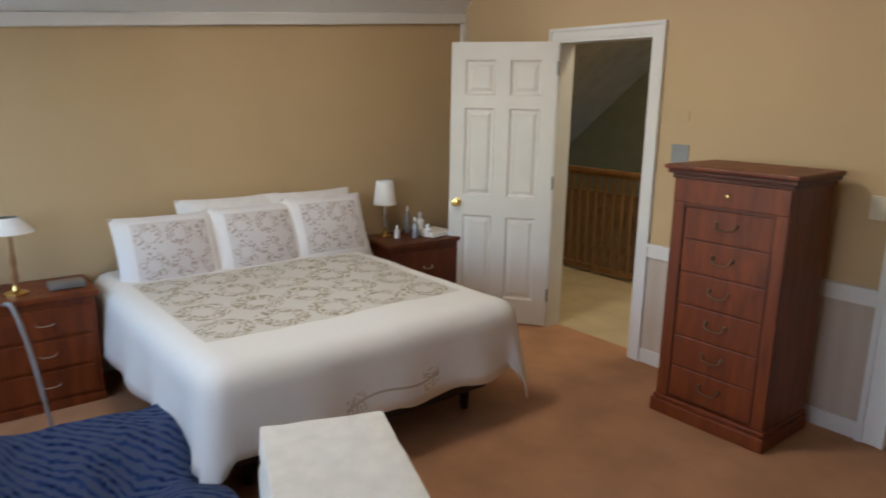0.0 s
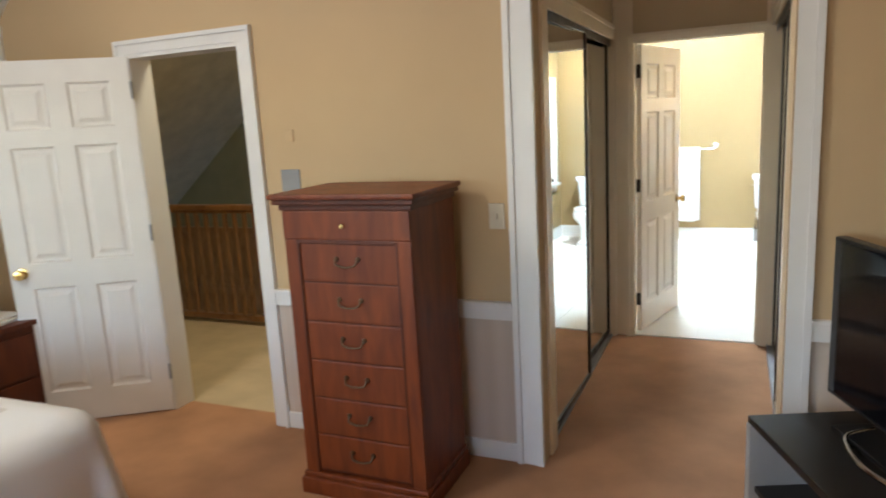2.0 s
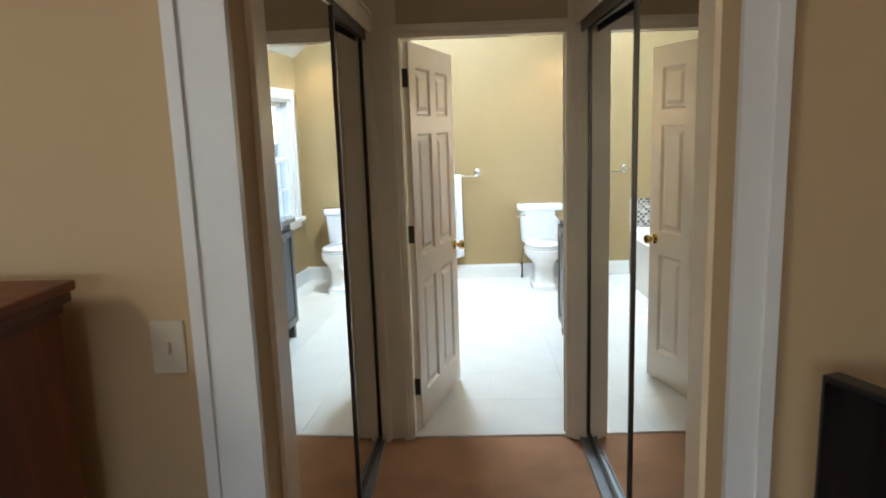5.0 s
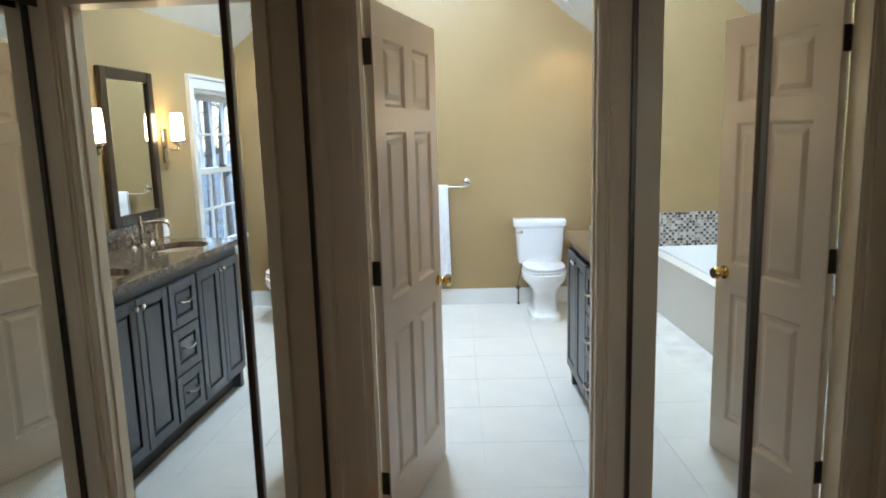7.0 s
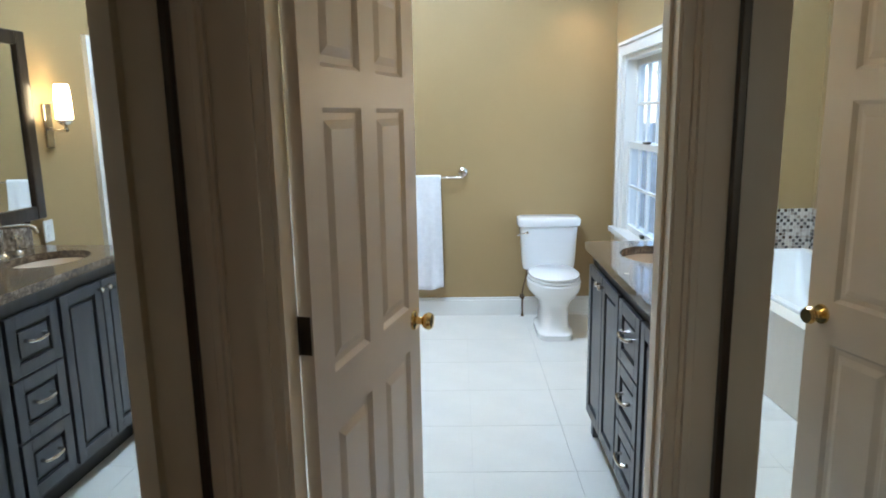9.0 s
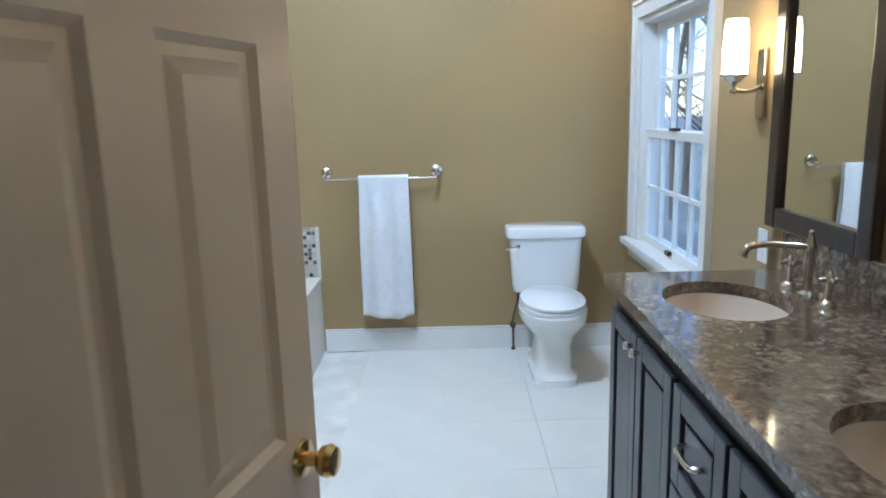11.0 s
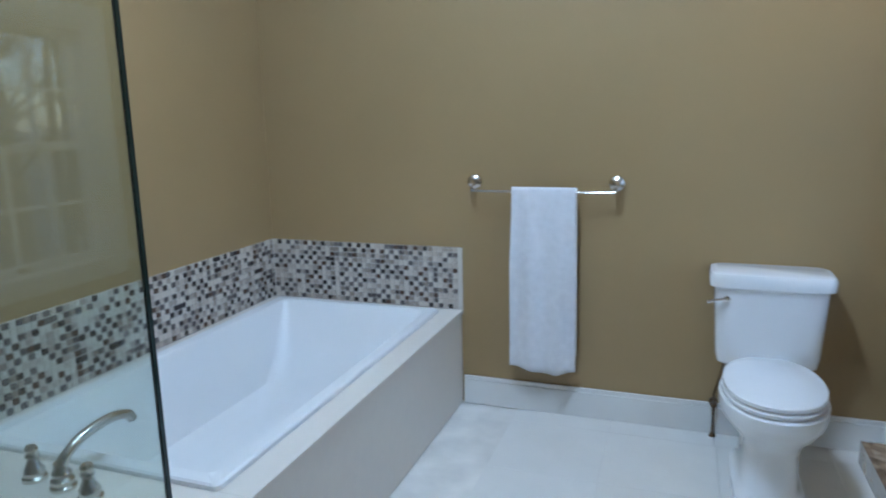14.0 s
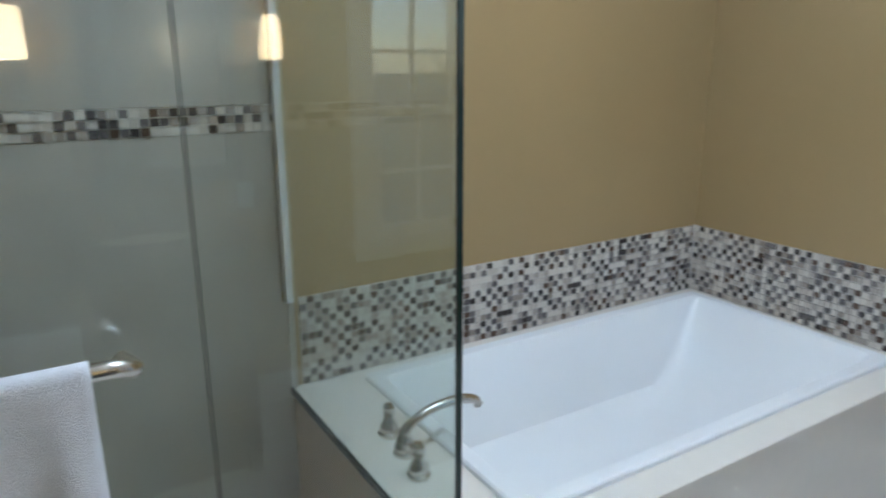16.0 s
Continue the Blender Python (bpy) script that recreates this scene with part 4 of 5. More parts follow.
# armchair under a blue throw
ac = thing("armchair", pose(-1.82, -3.19, 0), "armchair hidden beneath a blue throw", "armchair")
part("seat", boxes((-0.34, 0.36, -0.34, 0.34, 0.08, 0.11), bevel=0.05), DARKWD, ac, "", True)
part("backrest", boxes((-0.50, -0.38, -0.34, 0.34, 0.08, 0.22), bevel=0.05), DARKWD, ac, "", True)
for x in (-0.4, 0.32):
    for y in (-0.28, 0.28):
        part("leg", lathe(bmesh.new(), [(0.018, 0), (0.026, 0.08)], (x, y, 0)), DARKWD, ac)
tbm = bmesh.new()
nu, nv = 44, 40
tg = []
for i in range(nu + 1):
    row = []
    for j in range(nv + 1):
        u, v = -0.72 + 1.26 * i / nu, -0.60 + 1.18 * j / nv
        cx, cy = min(max(u, -0.58), 0.40), min(max(v, -0.46), 0.42)
        edge = math.hypot(u - cx, v - cy)
        z = 0.19 + 0.15 / (1 + math.exp((u + 0.36) * 11)) - 0.05 * math.exp(-((u + 0.12) / 0.12) ** 2) + 0.05 * math.exp(-((u - 0.1) / 0.13) ** 2 - ((v - 0.25) / 0.2) ** 2)
        z += 0.035 * noise.noise((u * 4, v * 5, 2)) + 0.018 * math.sin(u * 17 + v * 9) * (0.5 + 0.5 * noise.noise((u * 2, v * 2, 7)))
        z -= min(0.40, edge * 3.2)
        row.append(tbm.verts.new((cx + (u - cx) * 0.45 + 0.012 * math.sin(v * 30) * (edge > 0), cy + (v - cy) * 0.45 + 0.012 * math.sin(u * 26) * (edge > 0), max(0.02, z))))
    tg.append(row)
for i in range(nu):
    for j in range(nv):
        tbm.faces.new((tg[i][j], tg[i + 1][j], tg[i + 1][j + 1], tg[i][j + 1]))
th = solid("throw_blanket", tbm, THROW, "blue patterned throw rumpled over the armchair", "blanket", m=pose(-1.82, -3.19, 0), smooth=True)
th.modifiers.new("thickness", "SOLIDIFY").thickness = 0.01

# slim pale floor-lamp pole leaning by the nightstand
solid("walking_stick", tube(bmesh.new(), arc([(-3.02, -3.16, 0.0), (-3.12, -3.21, 0.42), (-3.2, -3.25, 0.62), (-3.24, -3.28, 0.63)], 6), 0.011, 10), GREYMET, "pale thin stick leaning by the nightstand", "stick", smooth=True)

# television on its stand
tv = thing("television", pose(0.64, -0.10, 0.50, 0, 0, -68), "large black flat television on a low stand", "television")
part("screen_frame", boxes((0, 1.0, -0.0, 0.045, 0.03, 0.615), bevel=0.006), BLACK, tv)
part("screen", boxes((0.012, 0.988, -0.003, 0.0, 0.045, 0.603)), SCREEN, tv, "dark glossy screen")
part("neck", boxes((0.42, 0.58, 0.01, 0.04, 0.0, 0.05), bevel=0.005), BLACK, tv)
part("foot", boxes((0.22, 0.78, -0.10, 0.12, -0.012, 0.004), bevel=0.005), BLACK, tv)
part("foot_rim", tube(bmesh.new(), arc([(0.26, 0.02, 0.0), (0.31, -0.10, 0.0), (0.5, -0.155, 0.0), (0.69, -0.10, 0.0), (0.74, 0.02, 0.0)], 6), 0.009, 8), NICKEL, tv, "curved silver rim of the foot", True)
ts = thing("television_stand", pose(0.37, -0.30, 0, 0, 0, -68), "low black-brown television stand with a grey edge", "stand")
part("top", boxes((0, 1.2, 0.0, 0.50, 0.46, 0.487), bevel=0.004), DARKWD, ts)
part("side_panel", boxes((0.0, 0.03, -0.004, 0.50, 0, 0.46), bevel=0.003), SWITCH_G, ts, "grey metal edge panel")
part("side_panel", boxes((1.17, 1.2, 0.0, 0.50, 0, 0.46), bevel=0.003), DARKWD, ts)
part("shelf", boxes((0.03, 1.17, 0.02, 0.50, 0.20, 0.222)), DARKWD, ts)
part("back_panel", boxes((0.03, 1.17, 0.488, 0.50, 0.03, 0.46)), DARKWD, ts)
part("bottom", boxes((0.03, 1.17, 0.01, 0.50, 0.02, 0.045)), DARKWD, ts)


def wall_plate(name, x, z, w, h, material, label, toggle=True):
    p = thing(name, pose(x, 0, z), label, "switch")
    part("plate", boxes((-w / 2, w / 2, -0.008, 0.0, -h / 2, h / 2), bevel=0.003), material, p)
    if toggle:
        part("toggle", boxes((-0.006, 0.006, -0.02, -0.008, -0.012, 0.012), bevel=0.002), material, p)
    return p


wall_plate("light_switch", -0.66, 1.165, 0.072, 0.115, SWITCH, "ivory light switch by the passage")
wall_plate("keypad", -1.735, 1.34, 0.11, 0.11, GREYMET, "small grey wall keypad above the chest", False)
wall_plate("wall_hook_plate", -1.72, 1.56, 0.05, 0.06, WALL_BED, "tan blank plate on the wallpaper", False)

# ---- stair landing things ----
rl = thing("stair_railing", pose(-5.4, 1.55, 0), "golden oak stair railing with turned balusters", "railing")
part("handrail", boxes((0, 3.4, -0.03, 0.03, 0.965, 1.01), (0, 3.4, -0.022, 0.022, 0.94, 0.965), bevel=0.008), OAK, rl)
part("bottom_rail", boxes((0, 3.4, -0.025, 0.025, 0.04, 0.08)), OAK, rl)
bal = boxes((-0.014, 0.014, -0.014, 0.014, 0.08, 0.30), (-0.014, 0.014, -0.014, 0.014, 0.78, 0.94))
lathe(bal, [(0.012, 0.30), (0.018, 0.33), (0.010, 0.36), (0.017, 0.5), (0.009, 0.78)], k=8)
bal_mesh = mesh_of("baluster", bal, OAK)
for k in range(34):
    b_ = new("baluster", bal_mesh)
    b_.parent = rl
    b_.location = (0.05 + k * 0.1, 0, 0)
nw = part("newel_post", boxes((3.36, 3.44, -0.04, 0.04, 0, 1.08), (3.35, 3.45, -0.05, 0.05, 1.08, 1.11), bevel=0.006), OAK, rl)
structure("stair_panelling", boxes((-6.2, -1.9, 3.06, 3.1, -2.4, 0.55)), OAK, "dim brown wooden panelling in the stairwell", "panelling")

# ---- bathroom things ----
def toilet():
    t = thing("toilet", pose(0.70, 5.80, 0), "white ceramic two-piece toilet with closed lid", "toilet")
    # front faces -y
    bm = bmesh.new()
    prof = [(0.0, 0.124, 0.245, 4.2, -0.43), (0.04, 0.124, 0.245, 4.2, -0.43), (0.052, 0.112, 0.232, 3.8, -0.428), (0.075, 0.098, 0.215, 3.4, -0.425), (0.21, 0.098, 0.205, 3.0, -0.42), (0.265, 0.118, 0.225, 2.6, -0.43), (0.305, 0.158, 0.252, 2.3, -0.445), (0.335, 0.182, 0.268, 2.15, -0.45), (0.36, 0.188, 0.274, 2.1, -0.452), (0.392, 0.188, 0.274, 2.1, -0.452), (0.40, 0.178, 0.262, 2.1, -0.452)]
    loft(bm, [oval(0, cy, z, a, b, p, 36) for z, a, b, p, cy in prof])
    part("bowl", bm, WHITE_CER, t, "", True)
    part("bowl_shelf", boxes((-0.15, 0.15, -0.25, -0.03, 0.26, 0.40), bevel=0.03), WHITE_CER, t, "", True)
    for nm, za, zb, gr in (("seat", 0.403, 0.424, 0.0), ("lid", 0.427, 0.45, -0.004)):
        bm = bmesh.new()
        loft(bm, [oval(0, -0.455, za, 0.172 + gr, 0.256 + gr, 2.2, 36), oval(0, -0.455, za + 0.004, 0.18 + gr, 0.264 + gr, 2.2, 36), oval(0, -0.455, zb - 0.006, 0.18 + gr, 0.264 + gr, 2.2, 36), oval(0, -0.455, zb, 0.166 + gr, 0.25 + gr, 2.2, 36)])
        part(nm, bm, WHITE_CER, t, "", True)
    bm = bmesh.new()
    loft(bm, [oval(0, -0.125, z, a, b, 7, 40) for z, a, b in ((0.40, 0.17, 0.075), (0.412, 0.188, 0.09), (0.45, 0.196, 0.096), (0.735, 0.212, 0.102))])
    part("tank", bm, WHITE_CER, t, "", True)
    bm = bmesh.new()
    loft(bm, [oval(0, -0.125, z, a, b, 7, 40) for z, a, b in ((0.728, 0.214, 0.104), (0.736, 0.230, 0.113), (0.774, 0.234, 0.118), (0.790, 0.228, 0.111), (0.796, 0.212, 0.096))])
    part("tank_lid", bm, WHITE_CER, t, "", True)
    lv = lathe(bmesh.new(), [(0.001, -0.238), (0.012, -0.236), (0.012, -0.226)], (-0.165, 0, 0.69), "y", 12)
    tube(lv, [(-0.165, -0.236, 0.69), (-0.20, -0.24, 0.685), (-0.238, -0.238, 0.675)], [0.006, 0.006, 0.008], 8)
    part("flush_lever", lv, NICKEL, t, "nickel flush lever", True)
    sp = tube(bmesh.new(), arc([(-0.15, -0.12, 0.41), (-0.165, -0.12, 0.32), (-0.185, -0.10, 0.22), (-0.18, -0.05, 0.16), (-0.18, -0.02, 0.15)], 5), 0.0045, 8)
    lathe(sp, [(0.001, -0.05), (0.014, -0.05), (0.012, -0.02), (0.02, -0.012), (0.02, 0.0)], (-0.18, 0, 0.15), "y", 12)
    tube(sp, [(-0.18, -0.04, 0.15), (-0.18, -0.04, 0.09), (-0.18, -0.04, 0.02), (-0.18, -0.04, 0.0)], [0.007, 0.006, 0.006, 0.016], 10)
    part("supply_hose", sp, PEWTER, t, "dark metal supply hose and valve", True)


toilet()

bar = thing("towel_bar", pose(-0.26, 5.80, 1.125), "brushed nickel towel bar on the wall", "towel bar")
for x in (-0.33, 0.33):
    part("rosette", lathe(bmesh.new(), [(0.001, -0.075), (0.012, -0.072), (0.016, -0.06), (0.013, -0.04), (0.018, -0.022), (0.033, -0.014), (0.036, 0.0)], (x, 0, 0), "y", 20), NICKEL, bar, "", True)
bb_ = tube(bmesh.new(), arc([(-0.33, -0.062, -0.002), (-0.325, -0.066, -0.03), (-0.30, -0.068, -0.036), (0, -0.068, -0.036), (0.30, -0.068, -0.036), (0.325, -0.066, -0.03), (0.33, -0.062, -0.002)], 5), 0.0065, 10)
part("rail", bb_, NICKEL, bar, "", True)


def hanging_towel(m, w, front, back, label, seed, dobby=True):
    """A towel over a bar along x at the thing's origin; front hangs on the -y side."""
    bm = bmesh.new()
    line = [(0.017, -back + back * i / 14) for i in range(14)] + [(0.017 * math.cos(a), 0.010 + 0.017 * math.sin(a) - 0.01) for a in [math.pi * k / 8 for k in range(9)]] + [(-0.017, -front * i / 26) for i in range(1, 27)]
    g = []
    for k, (y, z) in enumerate(line):
        row = []
        down = max(0.0, -z)
        for i in range(29):
            x = -w / 2 + w * i / 28
            f = min(1, down / 0.3)
            fold = 0.014 * math.sin(x * 48 + seed + 1.3 * noise.noise((x * 8, down * 2, seed))) * f + 0.006 * noise.noise((x * 14, down * 5, seed)) * f
            swell = 0.007 if (dobby and y < 0 and down > front - 0.10) else 0.0
            row.append(bm.verts.new((x * (1 + 0.06 * f * down), y + (fold - 0.012 * f - swell if y < 0 else fold * 0.25 + 0.008 * f), z - (0.012 * math.sin(x * 20 + seed) if down > front - 0.02 else 0))))
        g.append(row)
    for k in range(len(g) - 1):
        for i in range(28):
            bm.faces.new((g[k][i], g[k + 1][i], g[k + 1][i + 1], g[k][i + 1]))
    ob = solid("towel", bm, TERRY, label, "towel", m=m, smooth=True)
    ob.modifiers.new("thickness", "SOLIDIFY").thickness = 0.007
    return ob


hanging_towel(pose(-0.245, 5.732, 1.094), 0.295, 0.85, 0.78, "white terry towel folded over the wall bar", 1.0)

# tub, deck and mosaic
deck = thing("tub_surround", pose(-1.74, 3.80, 0), "pale limestone tub surround", "tub surround")
DW, DL, DH = 1.08, 2.0, 0.485
part("apron", boxes((DW - 0.03, DW - 0.006, 0.03, DL, 0, DH - 0.02)), STONE, deck)
part("end_panel", boxes((0, DW - 0.006, -0.019, 0.03, 0, DH - 0.02)), SHADED_STONE, deck, "stone end panel, tan from shade put in its colour")
for r in ((0, DW, -0.025, 0.2195, DH - 0.02, DH), (0, 0.09, 0.22, DL, DH - 0.02, DH), (DW - 0.115, DW, 0.22, DL, DH - 0.02, DH), (0.0905, DW - 0.1155, DL - 0.09, DL, DH - 0.02, DH)):
    part("deck_slab", boxes(r), STONE, deck)
tub = bmesh.new()


def rrect(x0, x1, y0, y1, z, r=0.05, k=6):
    out = []
    for cx, cy, a0 in ((x1 - r, y1 - r, 0), (x0 + r, y1 - r, 90), (x0 + r, y0 + r, 180), (x1 - r, y0 + r, 270)):
        for i in range(k + 1):
            a = radians(a0 + 90 * i / k)
            out.append((cx + r * math.cos(a), cy + r * math.sin(a), z))
    return out


tx0, tx1, ty0, ty1 = 0.075, DW - 0.10, 0.215, DL - 0.075
loft(tub, [rrect(tx0, tx1, ty0, ty1, DH + 0.001, 0.02), rrect(tx0, tx1, ty0, ty1, DH + 0.014, 0.02), rrect(tx0 + 0.006, tx1 - 0.006, ty0 + 0.006, ty1 - 0.006, DH + 0.02, 0.02),
           rrect(tx0 + 0.05, tx1 - 0.05, ty0 + 0.05, ty1 - 0.04, DH + 0.018, 0.03), rrect(tx0 + 0.06, tx1 - 0.06, ty0 + 0.06, ty1 - 0.05, DH + 0.006, 0.03),
           rrect(tx0 + 0.09, tx1 - 0.09, ty0 + 0.11, ty1 - 0.17, 0.26, 0.07), rrect(tx0 + 0.11, tx1 - 0.11, ty0 + 0.15, ty1 - 0.26, 0.15, 0.10), rrect(tx0 + 0.17, tx1 - 0.17, ty0 + 0.22, ty1 - 0.38, 0.105, 0.10), rrect(tx0 + 0.3, tx1 - 0.3, ty0 + 0.5, ty1 - 0.6, 0.10, 0.05)], False, True)
tubo = thing("bathtub", pose(-1.74, 3.80, 0), "white drop-in bathtub with sloping back", "bathtub")
part("tub_shell", tub, ACRYL, tubo, "", True)
part("drain", lathe(bmesh.new(), [(0.001, 0.106), (0.03, 0.106), (0.032, 0.102)], (0.53, 0.5, 0)), NICKEL, tubo, "", True)


tf = thing("tub_faucet", pose(-1.175, 3.91, DH), "brushed nickel tub faucet with two levers", "faucet")
bm = lathe(bmesh.new(), [(0.001, 0), (0.034, 0), (0.034, 0.008), (0.028, 0.014), (0.031, 0.026), (0.022, 0.036), (0.026, 0.046), (0.019, 0.058), (0.018, 0.075)])
tube(bm, arc([(0, 0, 0.05), (0.005, 0.012, 0.085), (0.01, 0.07, 0.118), (0.015, 0.16, 0.13), (0.02, 0.22, 0.118), (0.02, 0.235, 0.098)], 7), [0.016] * 8 + [0.0145] * 20 + [0.0135] * 7 + [0.015], 12)
part("spout", bm, NICKEL, tf, "", True)
for x, yy in ((-0.115, 0.01), (0.115, -0.02)):
    bm = lathe(bmesh.new(), [(0.001, 0), (0.033, 0), (0.033, 0.010), (0.027, 0.016), (0.028, 0.03), (0.018, 0.046), (0.014, 0.062), (0.019, 0.07), (0.015, 0.082), (0.018, 0.09), (0.012, 0.1), (0.001, 0.102)], (x, yy, 0))
    tube(bm, [(x, yy, 0.088), (x + 0.014, yy - 0.01, 0.098), (x + 0.034, yy - 0.02, 0.112)], [0.008, 0.007, 0.009], 8)
    part("lever_handle", bm, NICKEL, tf, "", True)

# glass shower enclosure
GX, GY, GT = -0.69, 3.772, 2.12
sh = thing("shower_screen", pose(0, 0, 0), "frameless greenish glass shower enclosure", "shower screen")


def pane(name, r, label):
    p = part(name, boxes(r), SCREENGLASS, sh, label)
    return p


pane("side_pane", (-1.715, GX - 0.012, GY + 0.004, GY + 0.014, DH + 0.004, GT), "clear fixed side pane on the tub deck")
pane("front_pane", (GX - 0.01, GX, 3.311, GY - 0.004, 0.012, GT), "clear fixed front pane")
dp = pane("shower_door", (GX - 0.01, GX, 2.56, 3.305, 0.012, GT), "clear glass shower door")
pane("front_pane", (GX - 0.01, GX, 2.065, 2.55, 0.012, GT), "clear fixed front pane")
part("pane_edge", boxes((GX - 0.011, GX - 0.003, GY + 0.002, GY + 0.013, 0.012, GT)), EDGE, sh, "dark polished glass corner")
part("pane_edge", boxes((GX - 0.0095, GX - 0.0005, 3.3055, 3.3064, 0.012, GT)), EDGE_L, sh)
part("pane_edge", boxes((GX - 0.0095, GX - 0.0005, 3.3098, 3.3107, 0.012, GT)), EDGE_L, sh)
part("wall_channel", boxes((-1.728, -1.700, GY - 0.003, GY + 0.020, 0.80, GT)), WHITEPL, sh, "pale wall channel")
part("deck_channel", boxes((-1.715, GX - 0.012, GY - 0.004, GY + 0.003, DH - 0.012, DH + 0.012)), EDGE, sh, "dark bottom seal")
HZ = 1.15
bm = tube(bmesh.new(), arc([(GX, 3.19, HZ - 0.017), (GX + 0.055, 3.20, HZ - 0.012), (GX + 0.068, 3.18, HZ - 0.002), (GX + 0.07, 3.14, HZ), (GX + 0.07, 2.94, HZ), (GX + 0.07, 2.76, HZ), (GX + 0.068, 2.72, HZ - 0.002), (GX + 0.055, 2.70, HZ - 0.012), (GX, 2.71, HZ - 0.017)], 6), 0.0135, 12)
part("towel_handle", bm, NICKEL, dp, "nickel towel-bar handle", True)
hanging_towel(pose(GX + 0.07, 2.965, HZ + 0.001, 0, 0, 90), 0.36, 0.55, 0.5, "white towel hung on the shower door handle", 4.0, False)

# vanity
VX0, VX1, VY0, VY1, VH = 0.636, 1.195, 2.23, 3.75, 0.92
va = thing("vanity_cabinet", pose(VX0, VY0, 0), "slate-grey painted double vanity cabinet", "vanity")
VW, VD = VY1 - VY0, VX1 - VX0
part("body", boxes((0.022, VD, 0, VW, 0.11, VH - 0.17), (0.022, 0.04, 0, VW, VH - 0.17, VH - 0.001), (0.04, VD, 0, 0.018, VH - 0.17, VH - 0.001), (0.04, VD, VW - 0.018, VW, VH - 0.17, VH - 0.001)), VAN, va)
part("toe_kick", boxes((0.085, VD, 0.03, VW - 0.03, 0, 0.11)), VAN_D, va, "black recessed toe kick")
for y0 in (0.0, VW - 0.05):
    part("bracket_foot", boxes((0.03, 0.10, y0, y0 + 0.05, 0, 0.11), bevel=0.006), VAN, va)


def shaker(parent, nm, y0, y1, z0, z1):
    """A front that faces -x: frame round a recessed panel, a black sheet showing in the groove."""
    f = 0.05
    d = part(nm, boxes((0.0, 0.02, y0, y0 + f, z0, z1), (0.0, 0.02, y1 - f, y1, z0, z1), (0.0, 0.02, y0 + f, y1 - f, z0, z0 + f), (0.0, 0.02, y0 + f, y1 - f, z1 - f, z1), bevel=0.003), VAN, parent)
    part("groove", boxes((0.013, 0.016, y0 + f, y1 - f, z0 + f, z1 - f)), VAN_D, d, "black sheet behind the groove")
    g = 0.016
    part("field", boxes((0.005, 0.014, y0 + f + g, y1 - f - g, z0 + f + g, z1 - f - g), bevel=0.004), VAN, d)
    return d


zb, zt = 0.135, VH - 0.06
mid0, mid1 = VW / 2 - 0.145, VW / 2 + 0.145
for a, b in ((0.02, mid0 - 0.02), (mid1 + 0.02, VW - 0.02)):
    m_ = (a + b) / 2
    for y0, y1, ky in ((a, m_ - 0.004, m_ - 0.03), (m_ + 0.004, b, m_ + 0.03)):
        d = shaker(va, "cabinet_door", y0, y1, zb, zt)
        part("knob", lathe(bmesh.new(), [(0.001, -0.028), (0.012, -0.026), (0.014, -0.018), (0.006, -0.012), (0.006, 0.0)], (0, ky, zt - 0.035), "x", 12), NICKEL, d, "nickel knob", True)
dh = (zt - zb) / 3
for k in range(3):
    d = shaker(va, "drawer", mid0, mid1, zb + k * dh + 0.004, zb + (k + 1) * dh - 0.004)
    zc = zb + (k + 0.55) * dh
    part("pull", tube(bmesh.new(), arc([(0.005, VW / 2 - 0.05, zc), (-0.022, VW / 2 - 0.045, zc - 0.002), (-0.026, VW / 2, zc - 0.006), (-0.022, VW / 2 + 0.045, zc - 0.002), (0.005, VW / 2 + 0.05, zc)], 4), [0.008] * 4 + [0.0065] * 9 + [0.007] * 4, 8), NICKEL, d, "nickel drawer pull", True)

# countertop with two oval cut-outs
ct = thing("countertop", pose(0.622, VY0 - 0.06, VH), "polished brown granite vanity top", "countertop")
CW, CD, CT = VY1 + 0.03 - (VY0 - 0.06), 1.195 - 0.622, 0.035
sinks = (0.43, CW - 0.325)
sx, sa, sb_ = 0.25, 0.157, 0.195


def top_with_holes():
    bm = bmesh.new()
    k = 48
    cuts = [0, (sinks[0] + sinks[1]) / 2, CW]
    for (ya, yb), sy in zip(zip(cuts, cuts[1:]), sinks):
        ring, outer = [], []
        for i in range(k):
            t = 2 * math.pi * i / k
            c, s_ = math.cos(t), math.sin(t)
            ring.append((sx + sa * c, sy + sb_ * s_))
            q = []
            if c:
                q.append(((CD if c > 0 else 0) - sx) / c)
            if s_:
                q.append(((yb if s_ > 0 else ya) - sy) / s_)
            f = min(v for v in q if v > 0)
            outer.append((sx + f * c, sy + f * s_))
        corner = [(0, ya), (CD, ya), (CD, yb), (0, yb)]
        for cx, cy in corner:
            j = min(range(k), key=lambda i: (outer[i][0] - cx) ** 2 + (outer[i][1] - cy) ** 2)
            outer[j] = (cx, cy)
        loft(bm, [[(x, y, 0) for x, y in outer], [(x, y, CT) for x, y in outer], [(x, y, CT) for x, y in ring], [(x, y, 0) for x, y in ring], [(x, y, 0) for x, y in outer]], False, False)
    return bm


